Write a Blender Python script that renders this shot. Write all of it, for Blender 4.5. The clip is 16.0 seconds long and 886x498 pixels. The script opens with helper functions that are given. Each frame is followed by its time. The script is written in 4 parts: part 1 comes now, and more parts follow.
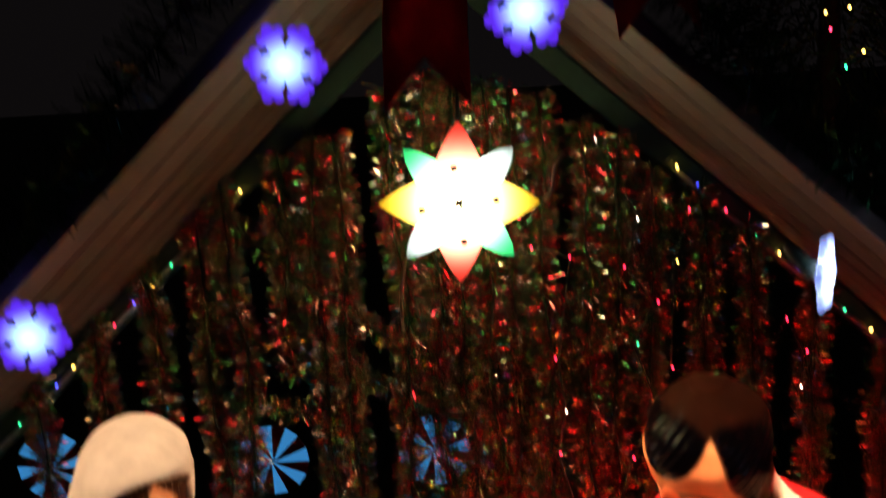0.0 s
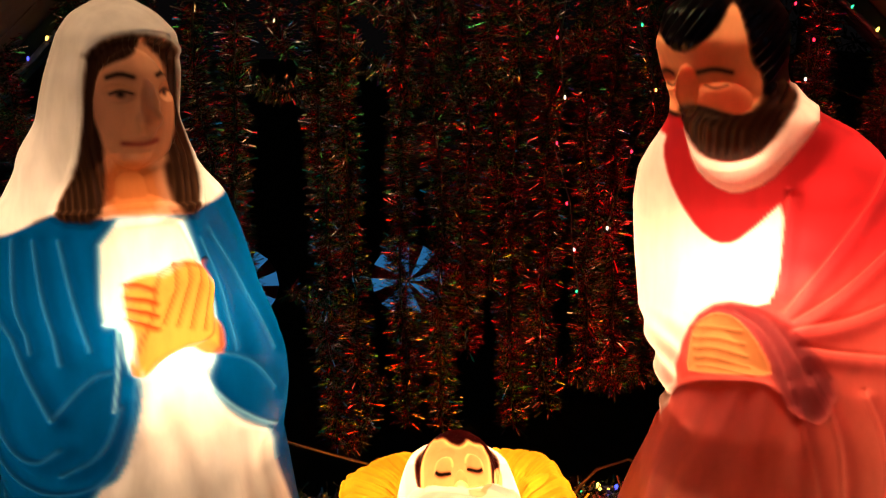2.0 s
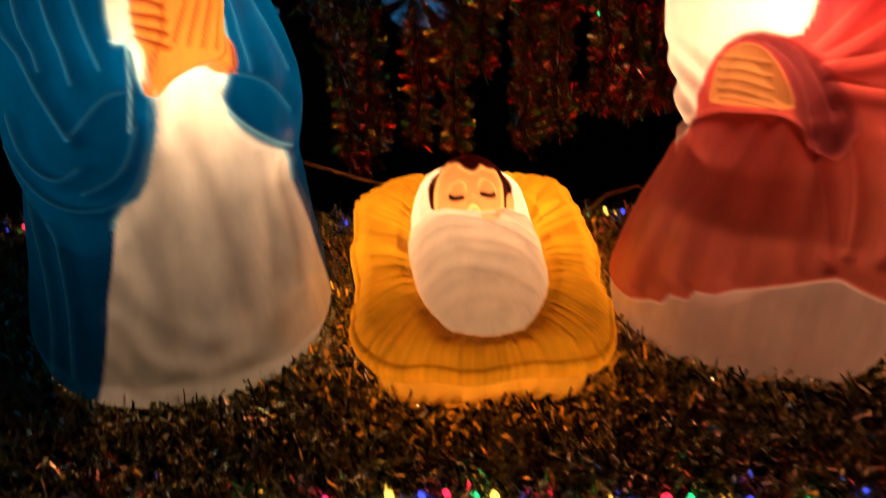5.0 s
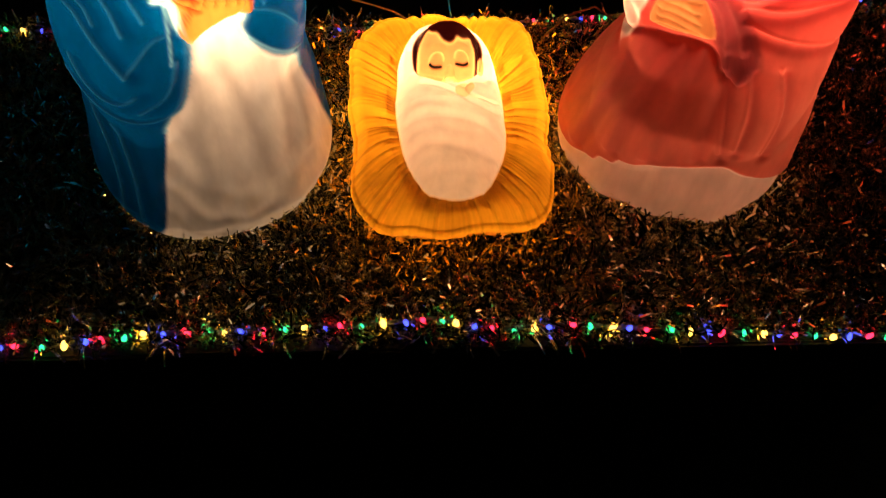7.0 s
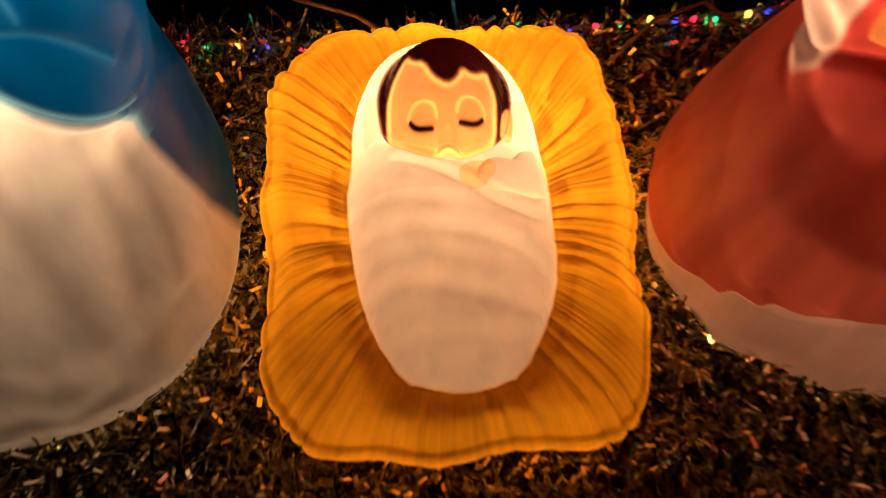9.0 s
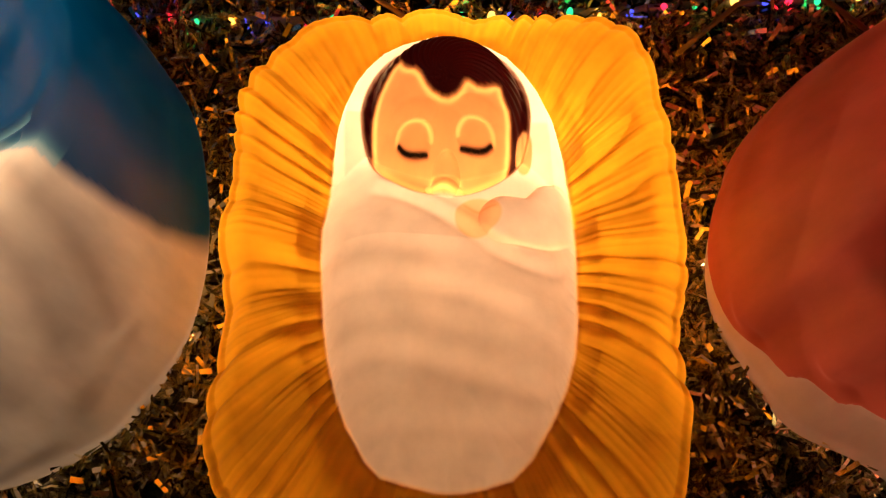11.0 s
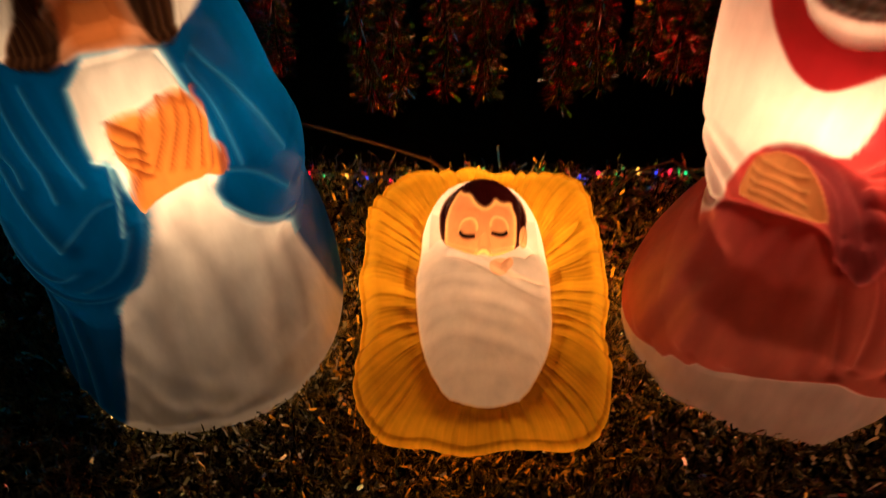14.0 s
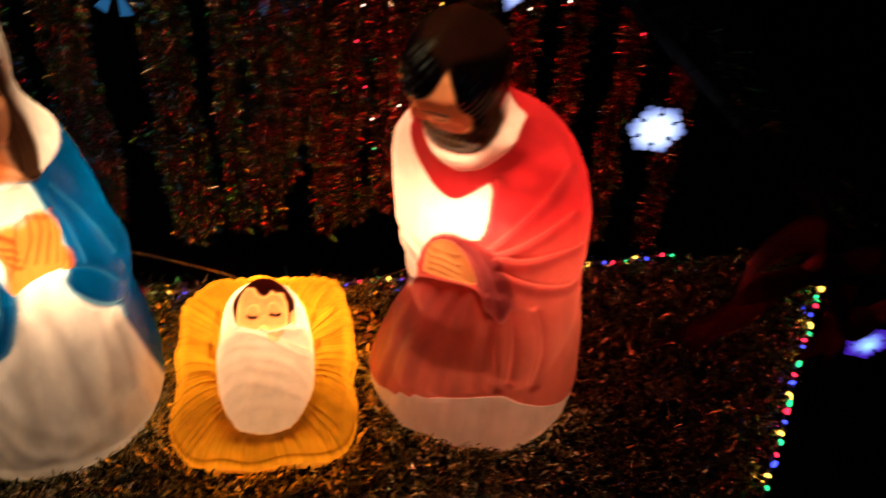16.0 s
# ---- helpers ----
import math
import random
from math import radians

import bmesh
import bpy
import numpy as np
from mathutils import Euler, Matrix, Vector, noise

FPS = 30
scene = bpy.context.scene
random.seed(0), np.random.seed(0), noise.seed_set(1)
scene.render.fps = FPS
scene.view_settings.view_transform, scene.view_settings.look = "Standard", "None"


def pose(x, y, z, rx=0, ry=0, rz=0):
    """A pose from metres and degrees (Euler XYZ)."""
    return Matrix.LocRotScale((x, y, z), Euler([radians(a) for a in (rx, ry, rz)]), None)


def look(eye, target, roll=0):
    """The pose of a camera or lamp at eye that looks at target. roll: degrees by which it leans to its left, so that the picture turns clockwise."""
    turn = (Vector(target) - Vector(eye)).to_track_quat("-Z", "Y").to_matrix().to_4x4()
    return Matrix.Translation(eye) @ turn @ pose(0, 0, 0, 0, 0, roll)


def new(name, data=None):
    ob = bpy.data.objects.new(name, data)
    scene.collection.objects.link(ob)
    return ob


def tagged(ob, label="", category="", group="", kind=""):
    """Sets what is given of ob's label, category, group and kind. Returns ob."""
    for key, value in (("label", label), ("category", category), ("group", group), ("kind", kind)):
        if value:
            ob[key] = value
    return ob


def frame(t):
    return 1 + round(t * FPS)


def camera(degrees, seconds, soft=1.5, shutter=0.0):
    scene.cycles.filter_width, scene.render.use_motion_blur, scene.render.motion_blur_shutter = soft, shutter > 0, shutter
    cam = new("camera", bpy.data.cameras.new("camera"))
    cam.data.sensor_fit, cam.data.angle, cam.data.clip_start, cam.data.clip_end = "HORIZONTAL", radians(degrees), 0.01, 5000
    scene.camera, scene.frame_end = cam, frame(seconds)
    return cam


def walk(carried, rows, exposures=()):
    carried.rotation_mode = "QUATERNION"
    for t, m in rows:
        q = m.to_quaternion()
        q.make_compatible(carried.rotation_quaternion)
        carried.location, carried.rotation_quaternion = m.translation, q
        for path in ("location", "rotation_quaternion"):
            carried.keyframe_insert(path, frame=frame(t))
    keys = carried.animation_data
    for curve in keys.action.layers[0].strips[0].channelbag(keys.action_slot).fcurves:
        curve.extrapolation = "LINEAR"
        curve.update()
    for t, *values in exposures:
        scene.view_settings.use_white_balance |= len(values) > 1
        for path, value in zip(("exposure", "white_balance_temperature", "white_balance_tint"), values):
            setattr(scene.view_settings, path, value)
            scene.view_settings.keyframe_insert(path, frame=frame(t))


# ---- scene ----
cam = camera(51.8, 16.0, soft=1.1, shutter=0.5)
PATH = [
    (0, (0.061, 0.02, 1.085), (-0.021, 1.989, 0.694), -3.4),
    (0.5, (0.049, 0.025, 0.931), (0.024, 1.969, 0.456), -2.3),
    (1, (0.03, 0.02, 0.794), (-0.004, 1.962, 0.314), -2.3),
    (1.5, (0.018, 0.005, 0.697), (-0.009, 1.958, 0.264), -1.0),
    (2, (0.0, -0.018, 0.665), (0.0, 1.931, 0.217), -0.6),
    (2.5, (-0.009, -0.035, 0.645), (0.007, 1.906, 0.163), -0.3),
    (3, (-0.012, -0.037, 0.627), (0.019, 1.884, 0.07), -0.2),
    (3.5, (-0.018, -0.041, 0.614), (-0.004, 1.859, -0.009), -0.4),
    (4, (-0.022, -0.041, 0.595), (-0.014, 1.828, -0.117), -0.7),
    (4.5, (-0.031, -0.026, 0.582), (-0.026, 1.81, -0.21), -0.5),
    (5, (-0.015, 0.0, 0.672), (-0.021, 1.718, -0.351), 0.7),
    (5.2, (0.008, -0.003, 0.742), (0.039, 1.595, -0.459), 1.8),
    (7.3, (-0.063, 0.129, 1.204), (0.038, 1.109, -0.537), 7.1),
    (7.5, (-0.077, 0.16, 1.119), (0.074, 1.235, -0.561), 8.1),
    (8, (-0.019, 0.335, 1.02), (0.116, 1.363, -0.69), 5.6),
    (8.5, (0.002, 0.48, 0.879), (0.098, 1.422, -0.883), 6.0),
    (9, (0.007, 0.578, 0.729), (0.033, 1.525, -1.032), 2.7),
    (9.2, (0.01, 0.619, 0.686), (0.004, 1.56, -1.078), 1.4),
    (11.3, (0.067, 0.72, 0.634), (-0.097, 1.517, -1.193), -6.3),
    (11.5, (0.064, 0.716, 0.638), (-0.099, 1.518, -1.186), -6.3),
    (12, (0.06, 0.715, 0.648), (-0.115, 1.523, -1.173), -7.1),
    (12.5, (0.06, 0.672, 0.693), (-0.119, 1.556, -1.092), -5.6),
    (13, (0.05, 0.554, 0.807), (-0.147, 1.541, -0.921), -4.3),
    (13.5, (0.046, 0.455, 0.899), (-0.111, 1.471, -0.817), -2.9),
    (14, (0.038, 0.342, 1.025), (-0.087, 1.51, -0.594), -0.7),
    (14.5, (0.042, 0.222, 1.122), (-0.062, 1.515, -0.4), 0.1),
    (15, (0.054, 0.132, 1.181), (-0.051, 1.463, -0.307), 2.1),
    (15.5, (0.108, 0.002, 1.25), (0.128, 1.407, -0.172), 6.7),
    (16, (0.196, -0.079, 1.291), (0.352, 1.397, -0.049), 5.2),
]
EXPOSURES = [(0, 1.35), (0.5, 0.95), (1.0, 0.8), (1.5, 0.75), (2.4, 0.32), (3.2, -0.15), (5.0, -0.15), (7.5, 0.45), (8.3, 0.05), (9.0, -0.1), (12.5, -0.22), (14.0, -0.6), (15.0, -0.5), (15.6, 0.0), (16.0, 0.25)]
walk(cam, [(t, look(eye, target, roll)) for t, eye, target, roll in PATH], EXPOSURES)

# ---- night sky and the lamps inside the lit plastic figures ----
world = bpy.data.worlds.new("night")
scene.world = world
world.use_nodes = True
wbg = world.node_tree.nodes["Background"]
wbg.inputs["Color"].default_value = (0.75, 0.62, 0.66, 1)
wbg.inputs["Strength"].default_value = 0.002


def bulb_lamp(name, place, watts, colour, radius=0.03):
    lamp = bpy.data.lights.new(name, "POINT")
    lamp.energy, lamp.color, lamp.shadow_soft_size = watts, colour, radius
    ob = new(name, lamp)
    ob.location = place
    return ob


WARM = (1.0, 0.60, 0.31)
WOMAN_AXIS, MAN_AXIS = Vector((-0.345, 0.985, 0.0)), Vector((0.37, 0.99, 0.0))


def facing(axis):
    """Unit vectors to the side and to the front of a figure that looks to the middle of the stage's front."""
    f = Vector((-axis.x, -axis.y, 0)).normalized()
    return Vector((-f.y, f.x, 0)), f


def local_to_world(axis, u, w, z):
    r, f = facing(axis)
    return axis + r * u + f * w + Vector((0, 0, z))


bulb_lamp("woman_bulb", local_to_world(WOMAN_AXIS, 0.02, 0.0, 0.35), 4.4, WARM)
bulb_lamp("man_bulb", local_to_world(MAN_AXIS, -0.01, -0.045, 0.39), 4.6, WARM)
bulb_lamp("manger_bulb", (0.022, 1.015, 0.058), 2.45, WARM, 0.02)


# ---- materials ----
def material(name):
    m = bpy.data.materials.new(name)
    m.use_nodes = True
    nt = m.node_tree
    for n in list(nt.nodes):
        if n.type != "OUTPUT_MATERIAL":
            nt.nodes.remove(n)
    return m, nt, nt.nodes["Material Output"]


def node(nt, kind, **inputs):
    n = nt.nodes.new(kind)
    for key, value in inputs.items():
        n.inputs[key.replace("_", " ")].default_value = value
    return n


def surface(name, colour, rough=0.6, metal=0.0, grain=40.0, vary=0.35, bump=0.2, spec=0.5):
    """A plain surface with grain and stains at two scales and a fine relief."""
    m, nt, out = material(name)
    p = node(nt, "ShaderNodeBsdfPrincipled", Roughness=rough, Metallic=metal)
    p.inputs["Specular IOR Level"].default_value = spec
    tc = nt.nodes.new("ShaderNodeTexCoord")
    fine, broad = node(nt, "ShaderNodeTexNoise", Scale=grain, Detail=6.0), node(nt, "ShaderNodeTexNoise", Scale=grain / 9, Detail=3.0)
    add = nt.nodes.new("ShaderNodeMath")
    add.operation = "MULTIPLY"
    for n in (fine, broad):
        nt.links.new(tc.outputs["Object"], n.inputs["Vector"])
    nt.links.new(fine.outputs["Fac"], add.inputs[0])
    nt.links.new(broad.outputs["Fac"], add.inputs[1])
    ramp = nt.nodes.new("ShaderNodeValToRGB")
    ramp.color_ramp.elements[0].position, ramp.color_ramp.elements[1].position = 0.12, 0.42
    ramp.color_ramp.elements[0].color = (*[c * (1 - vary) for c in colour], 1)
    ramp.color_ramp.elements[1].color = (*[min(1, c * (1 + vary)) for c in colour], 1)
    nt.links.new(add.outputs[0], ramp.inputs["Fac"])
    nt.links.new(ramp.outputs["Color"], p.inputs["Base Color"])
    b = node(nt, "ShaderNodeBump", Strength=bump, Distance=0.004)
    nt.links.new(fine.outputs["Fac"], b.inputs["Height"])
    nt.links.new(b.outputs["Normal"], p.inputs["Normal"])
    nt.links.new(p.outputs["BSDF"], out.inputs["Surface"])
    return m


def lit_plastic(name):
    """Thin translucent blow-moulded plastic; its paint coat and how thin the coat is come with the mesh."""
    m, nt, out = material(name)
    paint = nt.nodes.new("ShaderNodeVertexColor")
    paint.layer_name = "paint"
    thin = nt.nodes.new("ShaderNodeAttribute")
    thin.attribute_name = "thin"
    tc = nt.nodes.new("ShaderNodeTexCoord")
    brush, cloud = node(nt, "ShaderNodeTexNoise", Scale=55.0, Detail=5.0), node(nt, "ShaderNodeTexNoise", Scale=14.0, Detail=3.0)
    stretch = node(nt, "ShaderNodeMapping")
    stretch.inputs["Scale"].default_value = (1.0, 1.0, 0.22)
    nt.links.new(tc.outputs["Object"], stretch.inputs["Vector"])
    nt.links.new(stretch.outputs["Vector"], brush.inputs["Vector"])
    nt.links.new(tc.outputs["Object"], cloud.inputs["Vector"])
    mix = nt.nodes.new("ShaderNodeMath")
    mix.operation = "ADD"
    nt.links.new(brush.outputs["Fac"], mix.inputs[0])
    nt.links.new(cloud.outputs["Fac"], mix.inputs[1])
    span = node(nt, "ShaderNodeMapRange")
    span.inputs["From Min"].default_value, span.inputs["From Max"].default_value = 0.6, 1.4
    span.inputs["To Min"].default_value, span.inputs["To Max"].default_value = 0.8, 1.15
    nt.links.new(mix.outputs[0], span.inputs["Value"])
    tone = nt.nodes.new("ShaderNodeVectorMath")
    tone.operation = "SCALE"
    nt.links.new(paint.outputs["Color"], tone.inputs[0])
    nt.links.new(span.outputs["Result"], tone.inputs["Scale"])
    p = node(nt, "ShaderNodeBsdfPrincipled", Roughness=0.32)
    p.inputs["Specular IOR Level"].default_value = 0.3
    nt.links.new(tone.outputs[0], p.inputs["Base Color"])
    glow = nt.nodes.new("ShaderNodeBsdfTranslucent")
    nt.links.new(tone.outputs[0], glow.inputs["Color"])
    ms = nt.nodes.new("ShaderNodeMixShader")
    nt.links.new(thin.outputs["Fac"], ms.inputs["Fac"])
    nt.links.new(p.outputs["BSDF"], ms.inputs[1])
    nt.links.new(glow.outputs["BSDF"], ms.inputs[2])
    nt.links.new(ms.outputs["Shader"], out.inputs["Surface"])
    return m


def tinsel(name, colours, rough=0.28):
    """Metal foil cut into slivers; each sliver takes one of the colours."""
    m, nt, out = material(name)
    g = nt.nodes.new("ShaderNodeNewGeometry")
    ramp = nt.nodes.new("ShaderNodeValToRGB")
    ramp.color_ramp.interpolation = "CONSTANT"
    while len(ramp.color_ramp.elements) < len(colours):
        ramp.color_ramp.elements.new(0.5)
    for e, (at, c) in zip(ramp.color_ramp.elements, colours):
        e.position, e.color = at, (*c, 1)
    p = node(nt, "ShaderNodeBsdfPrincipled", Roughness=rough, Metallic=0.9)
    nt.links.new(g.outputs["Random Per Island"], ramp.inputs["Fac"])
    nt.links.new(ramp.outputs["Color"], p.inputs["Base Color"])
    nt.links.new(p.outputs["BSDF"], out.inputs["Surface"])
    return m


def glowing(name, colour, strength):
    m, nt, out = material(name)
    e = node(nt, "ShaderNodeEmission", Color=(*colour, 1), Strength=strength)
    nt.links.new(e.outputs["Emission"], out.inputs["Surface"])
    return m


def glowing_from_middle(name, colour, core, reach, strength, falloff=2.0):
    """A lit plastic lens: nearly white over the bulb in its middle, coloured and dimmer towards its tips."""
    m, nt, out = material(name)
    tc = nt.nodes.new("ShaderNodeTexCoord")
    length = nt.nodes.new("ShaderNodeVectorMath")
    length.operation = "LENGTH"
    nt.links.new(tc.outputs["Object"], length.inputs[0])
    ramp = nt.nodes.new("ShaderNodeMapRange")
    ramp.inputs["From Max"].default_value = reach
    ramp.inputs["To Min"].default_value, ramp.inputs["To Max"].default_value = 1.0, 0.0
    nt.links.new(length.outputs["Value"], ramp.inputs["Value"])
    power = nt.nodes.new("ShaderNodeMath")
    power.operation = "POWER"
    power.inputs[1].default_value = falloff
    nt.links.new(ramp.outputs["Result"], power.inputs[0])
    mix = nt.nodes.new("ShaderNodeMix")
    mix.data_type = "RGBA"
    mix.inputs["A"].default_value, mix.inputs["B"].default_value = (*colour, 1), (*core, 1)
    nt.links.new(power.outputs[0], mix.inputs["Factor"])
    gain = nt.nodes.new("ShaderNodeMath")
    gain.operation = "MULTIPLY_ADD"
    gain.inputs[1].default_value, gain.inputs[2].default_value = strength, 0.35
    nt.links.new(power.outputs[0], gain.inputs[0])
    e = nt.nodes.new("ShaderNodeEmission")
    nt.links.new(mix.outputs["Result"], e.inputs["Color"])
    nt.links.new(gain.outputs[0], e.inputs["Strength"])
    nt.links.new(e.outputs["Emission"], out.inputs["Surface"])
    return m


PLASTIC = lit_plastic("lit_plastic")
GOLD_FOIL = tinsel("gold_foil", [(0.0, (1.0, 0.86, 0.50)), (0.30, (0.10, 0.11, 0.05)), (0.52, (1.0, 0.95, 0.74)), (0.82, (0.55, 0.52, 0.26))], 0.20)
RED_GREEN_FOIL = tinsel("red_green_foil", [(0.0, (0.05, 0.28, 0.08)), (0.34, (0.76, 0.04, 0.08)), (0.64, (0.22, 0.34, 0.16)), (0.78, (0.95, 0.80, 0.68))], 0.14)
DARK_FOIL = tinsel("dark_green_foil", [(0.0, (0.01, 0.05, 0.015)), (0.5, (0.02, 0.08, 0.03)), (0.9, (0.10, 0.10, 0.04))])
STAGE = surface("stage_paint", (0.05, 0.04, 0.025), 0.8)
SOIL = surface("dark_lawn", (0.02, 0.03, 0.012), 0.95, grain=18.0, bump=0.8)
GREEN_WOOD = surface("green_painted_wood", (0.015, 0.045, 0.025), 0.55, grain=60.0)
BROWN_WOOD = surface("brown_board", (0.085, 0.058, 0.045), 0.75, grain=30.0)
RED_CLOTH = surface("red_velvet", (0.42, 0.010, 0.025), 0.7, grain=120.0, vary=0.25)
WIRE = surface("brown_cord", (0.22, 0.14, 0.08), 0.6, grain=80.0)
DARK_WIRE = surface("dark_green_wire", (0.015, 0.03, 0.015), 0.5)
CLEAR = surface("clear_tube", (0.25, 0.25, 0.25), 0.15, grain=90.0, spec=0.8)
LED = {
    "red": glowing("red_led", (1.0, 0.02, 0.06), 3.5),
    "green": glowing("green_led", (0.03, 0.9, 0.28), 2.0),
    "blue": glowing("blue_led", (0.05, 0.07, 1.0), 2.6),
    "yellow": glowing("yellow_led", (1.0, 0.55, 0.08), 3.6),
    "white": glowing("white_led", (1.0, 0.75, 0.6), 4.0),
}


# ---- mesh helpers ----
def mesh_object(name, verts, faces, mat, smooth=True):
    me = bpy.data.meshes.new(name)
    me.from_pydata([tuple(v) for v in verts], [], [tuple(f) for f in faces])
    me.materials.append(mat)
    if smooth:
        me.polygons.foreach_set("use_smooth", [True] * len(me.polygons))
    me.update()
    return new(name, me)


def part(name, bm, mat, parent, label=""):
    me = bpy.data.meshes.new(name)
    bm.to_mesh(me)
    bm.free()
    me.materials.append(mat)
    ob = new(name, me)
    ob.parent = parent
    if label:
        ob["label"] = label
    return ob


def thing(name, place, label, category, group="", kind="", turn=(0, 0, 0)):
    ob = new(name)
    ob.empty_display_size = 0.05
    ob.matrix_world = pose(*place, *turn)
    return tagged(ob, label, category, group, kind)


def box_bm(x0, y0, z0, x1, y1, z1, bevel=0.0):
    bm = bmesh.new()
    bmesh.ops.create_cube(bm, size=1.0, matrix=Matrix.LocRotScale(((x0 + x1) / 2, (y0 + y1) / 2, (z0 + z1) / 2), None, (x1 - x0, y1 - y0, z1 - z0)))
    if bevel:
        bmesh.ops.bevel(bm, geom=bm.edges[:], offset=bevel, segments=2, affect="EDGES")
    return bm


def tube_bm(points, radius, sides=8):
    """A round cord along points, closed at its ends."""
    bm, rings = bmesh.new(), []
    pts = [Vector(p) for p in points]
    for i, p in enumerate(pts):
        d = (pts[min(i + 1, len(pts) - 1)] - pts[max(i - 1, 0)]).normalized()
        a = d.cross(Vector((0.13, 0.31, 0.94))).normalized()
        b = d.cross(a)
        rad = radius[i] if isinstance(radius, (list, tuple)) else radius
        rings.append([bm.verts.new(p + (a * math.cos(k * math.tau / sides) + b * math.sin(k * math.tau / sides)) * rad) for k in range(sides)])
    for r0, r1 in zip(rings, rings[1:]):
        for k in range(sides):
            bm.faces.new((r0[k], r0[(k + 1) % sides], r1[(k + 1) % sides], r1[k]))
    bm.faces.new(rings[0][::-1])
    bm.faces.new(rings[-1])
    for f in bm.faces:
        f.smooth = True
    return bm


def slivers(roots, ways, length, width, curl, rng):
    """Vertices and faces of curled foil strips that start at roots and run along ways."""
    n = len(roots)
    ways = ways / np.linalg.norm(ways, axis=1, keepdims=True)
    side = np.cross(ways, rng.normal(size=(n, 3)))
    side /= np.linalg.norm(side, axis=1, keepdims=True)
    bend = np.cross(ways, side)
    long = (length * rng.uniform(0.6, 1.3, n))[:, None]
    wide = (width * rng.uniform(0.6, 1.4, n))[:, None]
    curve = (curl * rng.uniform(-1, 1, n))[:, None]
    rows = []
    turn = 2 * curve + 1e-4
    for s in (0.0, 0.36, 0.70, 1.0):
        mid = roots + ways * long * np.sin(turn * s) / turn + bend * long * (1 - np.cos(turn * s)) / turn
        rows += [mid - side * wide / 2, mid + side * wide / 2]
    verts = np.stack(rows, 1).reshape(-1, 3)
    base = np.arange(n)[:, None] * 8
    faces = np.concatenate([base + [0, 1, 3, 2], base + [2, 3, 5, 4], base + [4, 5, 7, 6]], 0)
    return verts, faces.tolist()


def garland(name, points, radius, count, mat, label, seed, length=0.0, width=0.0013, group="tinsel garlands"):
    """A tinsel garland: a twisted wire with foil slivers that stand out all round."""
    rng = np.random.default_rng(seed)
    pts = np.array(points, float)
    seg = np.linalg.norm(np.diff(pts, axis=0), axis=1)
    at = np.concatenate([[0], np.cumsum(seg)])
    t = rng.uniform(0, at[-1], count)
    roots = np.stack([np.interp(t, at, pts[:, k]) for k in range(3)], 1)
    along = np.stack([np.interp(np.clip(t + 0.01, 0, at[-1]), at, pts[:, k]) - np.interp(np.clip(t - 0.01, 0, at[-1]), at, pts[:, k]) for k in range(3)], 1)
    along /= np.linalg.norm(along, axis=1, keepdims=True) + 1e-9
    out = rng.normal(size=(count, 3))
    out -= (out * along).sum(1, keepdims=True) * along
    out /= np.linalg.norm(out, axis=1, keepdims=True)
    verts, faces = slivers(roots, out + along * rng.normal(0, 0.35, (count, 1)), length or radius, width, 0.5, rng)
    ob = mesh_object(name, verts, faces, mat, False)
    ob.data.materials.append(DARK_WIRE)
    bm = tube_bm(points, 0.0018, 5)
    core = bpy.data.meshes.new("wire")
    bm.to_mesh(core)
    bm.free()
    core.materials.append(DARK_WIRE)
    wire = new("wire", core)
    wire.parent = ob
    return tagged(ob, label, "garland", group)


# ---- figures: thin moulded shells with a coat of paint ----
def inside(poly, u, z):
    """Signed distance to a closed outline with rounded corners, positive inside it."""
    p = np.array(poly, float)
    p = np.stack([p * 0.78 + np.roll(p, -1, axis=0) * 0.22, p * 0.22 + np.roll(p, -1, axis=0) * 0.78], 1).reshape(-1, 2)
    q = np.roll(p, -1, axis=0)
    best, odd = np.full(u.shape, 9.0), np.zeros(u.shape, bool)
    for (x0, y0), (x1, y1) in zip(p, q):
        dx, dy = x1 - x0, y1 - y0
        s = np.clip(((u - x0) * dx + (z - y0) * dy) / (dx * dx + dy * dy + 1e-12), 0, 1)
        best = np.minimum(best, np.hypot(u - x0 - s * dx, z - y0 - s * dy))
        cross = (y0 > z) != (y1 > z)
        xs = x0 + (z - y0) / (dy if abs(dy) > 1e-9 else 1e-9) * dx
        odd ^= cross & (u < xs)
    return np.where(odd, best, -best)


def stroke(line, u, z):
    """Distance to an open line, drawn round through its bends."""
    if len(line) > 2:
        for _ in range(2):
            p = np.array(line, float)
            line = np.concatenate([p[:1], np.stack([p[:-1] * 0.75 + p[1:] * 0.25, p[:-1] * 0.25 + p[1:] * 0.75], 1).reshape(-1, 2), p[-1:]])
    best = np.full(u.shape, 9.0)
    for (x0, y0), (x1, y1) in zip(line, line[1:]):
        dx, dy = x1 - x0, y1 - y0
        s = np.clip(((u - x0) * dx + (z - y0) * dy) / (dx * dx + dy * dy + 1e-12), 0, 1)
        best = np.minimum(best, np.hypot(u - x0 - s * dx, z - y0 - s * dy))
    return best


def step(d, soft=0.0022):
    return np.clip(d / soft * 0.5 + 0.5, 0, 1)


def hump(u, z, cu, cz, ru, rz, power=1.0):
    return np.clip(1 - ((u - cu) / ru) ** 2 - ((z - cz) / rz) ** 2, 0, 1) ** power


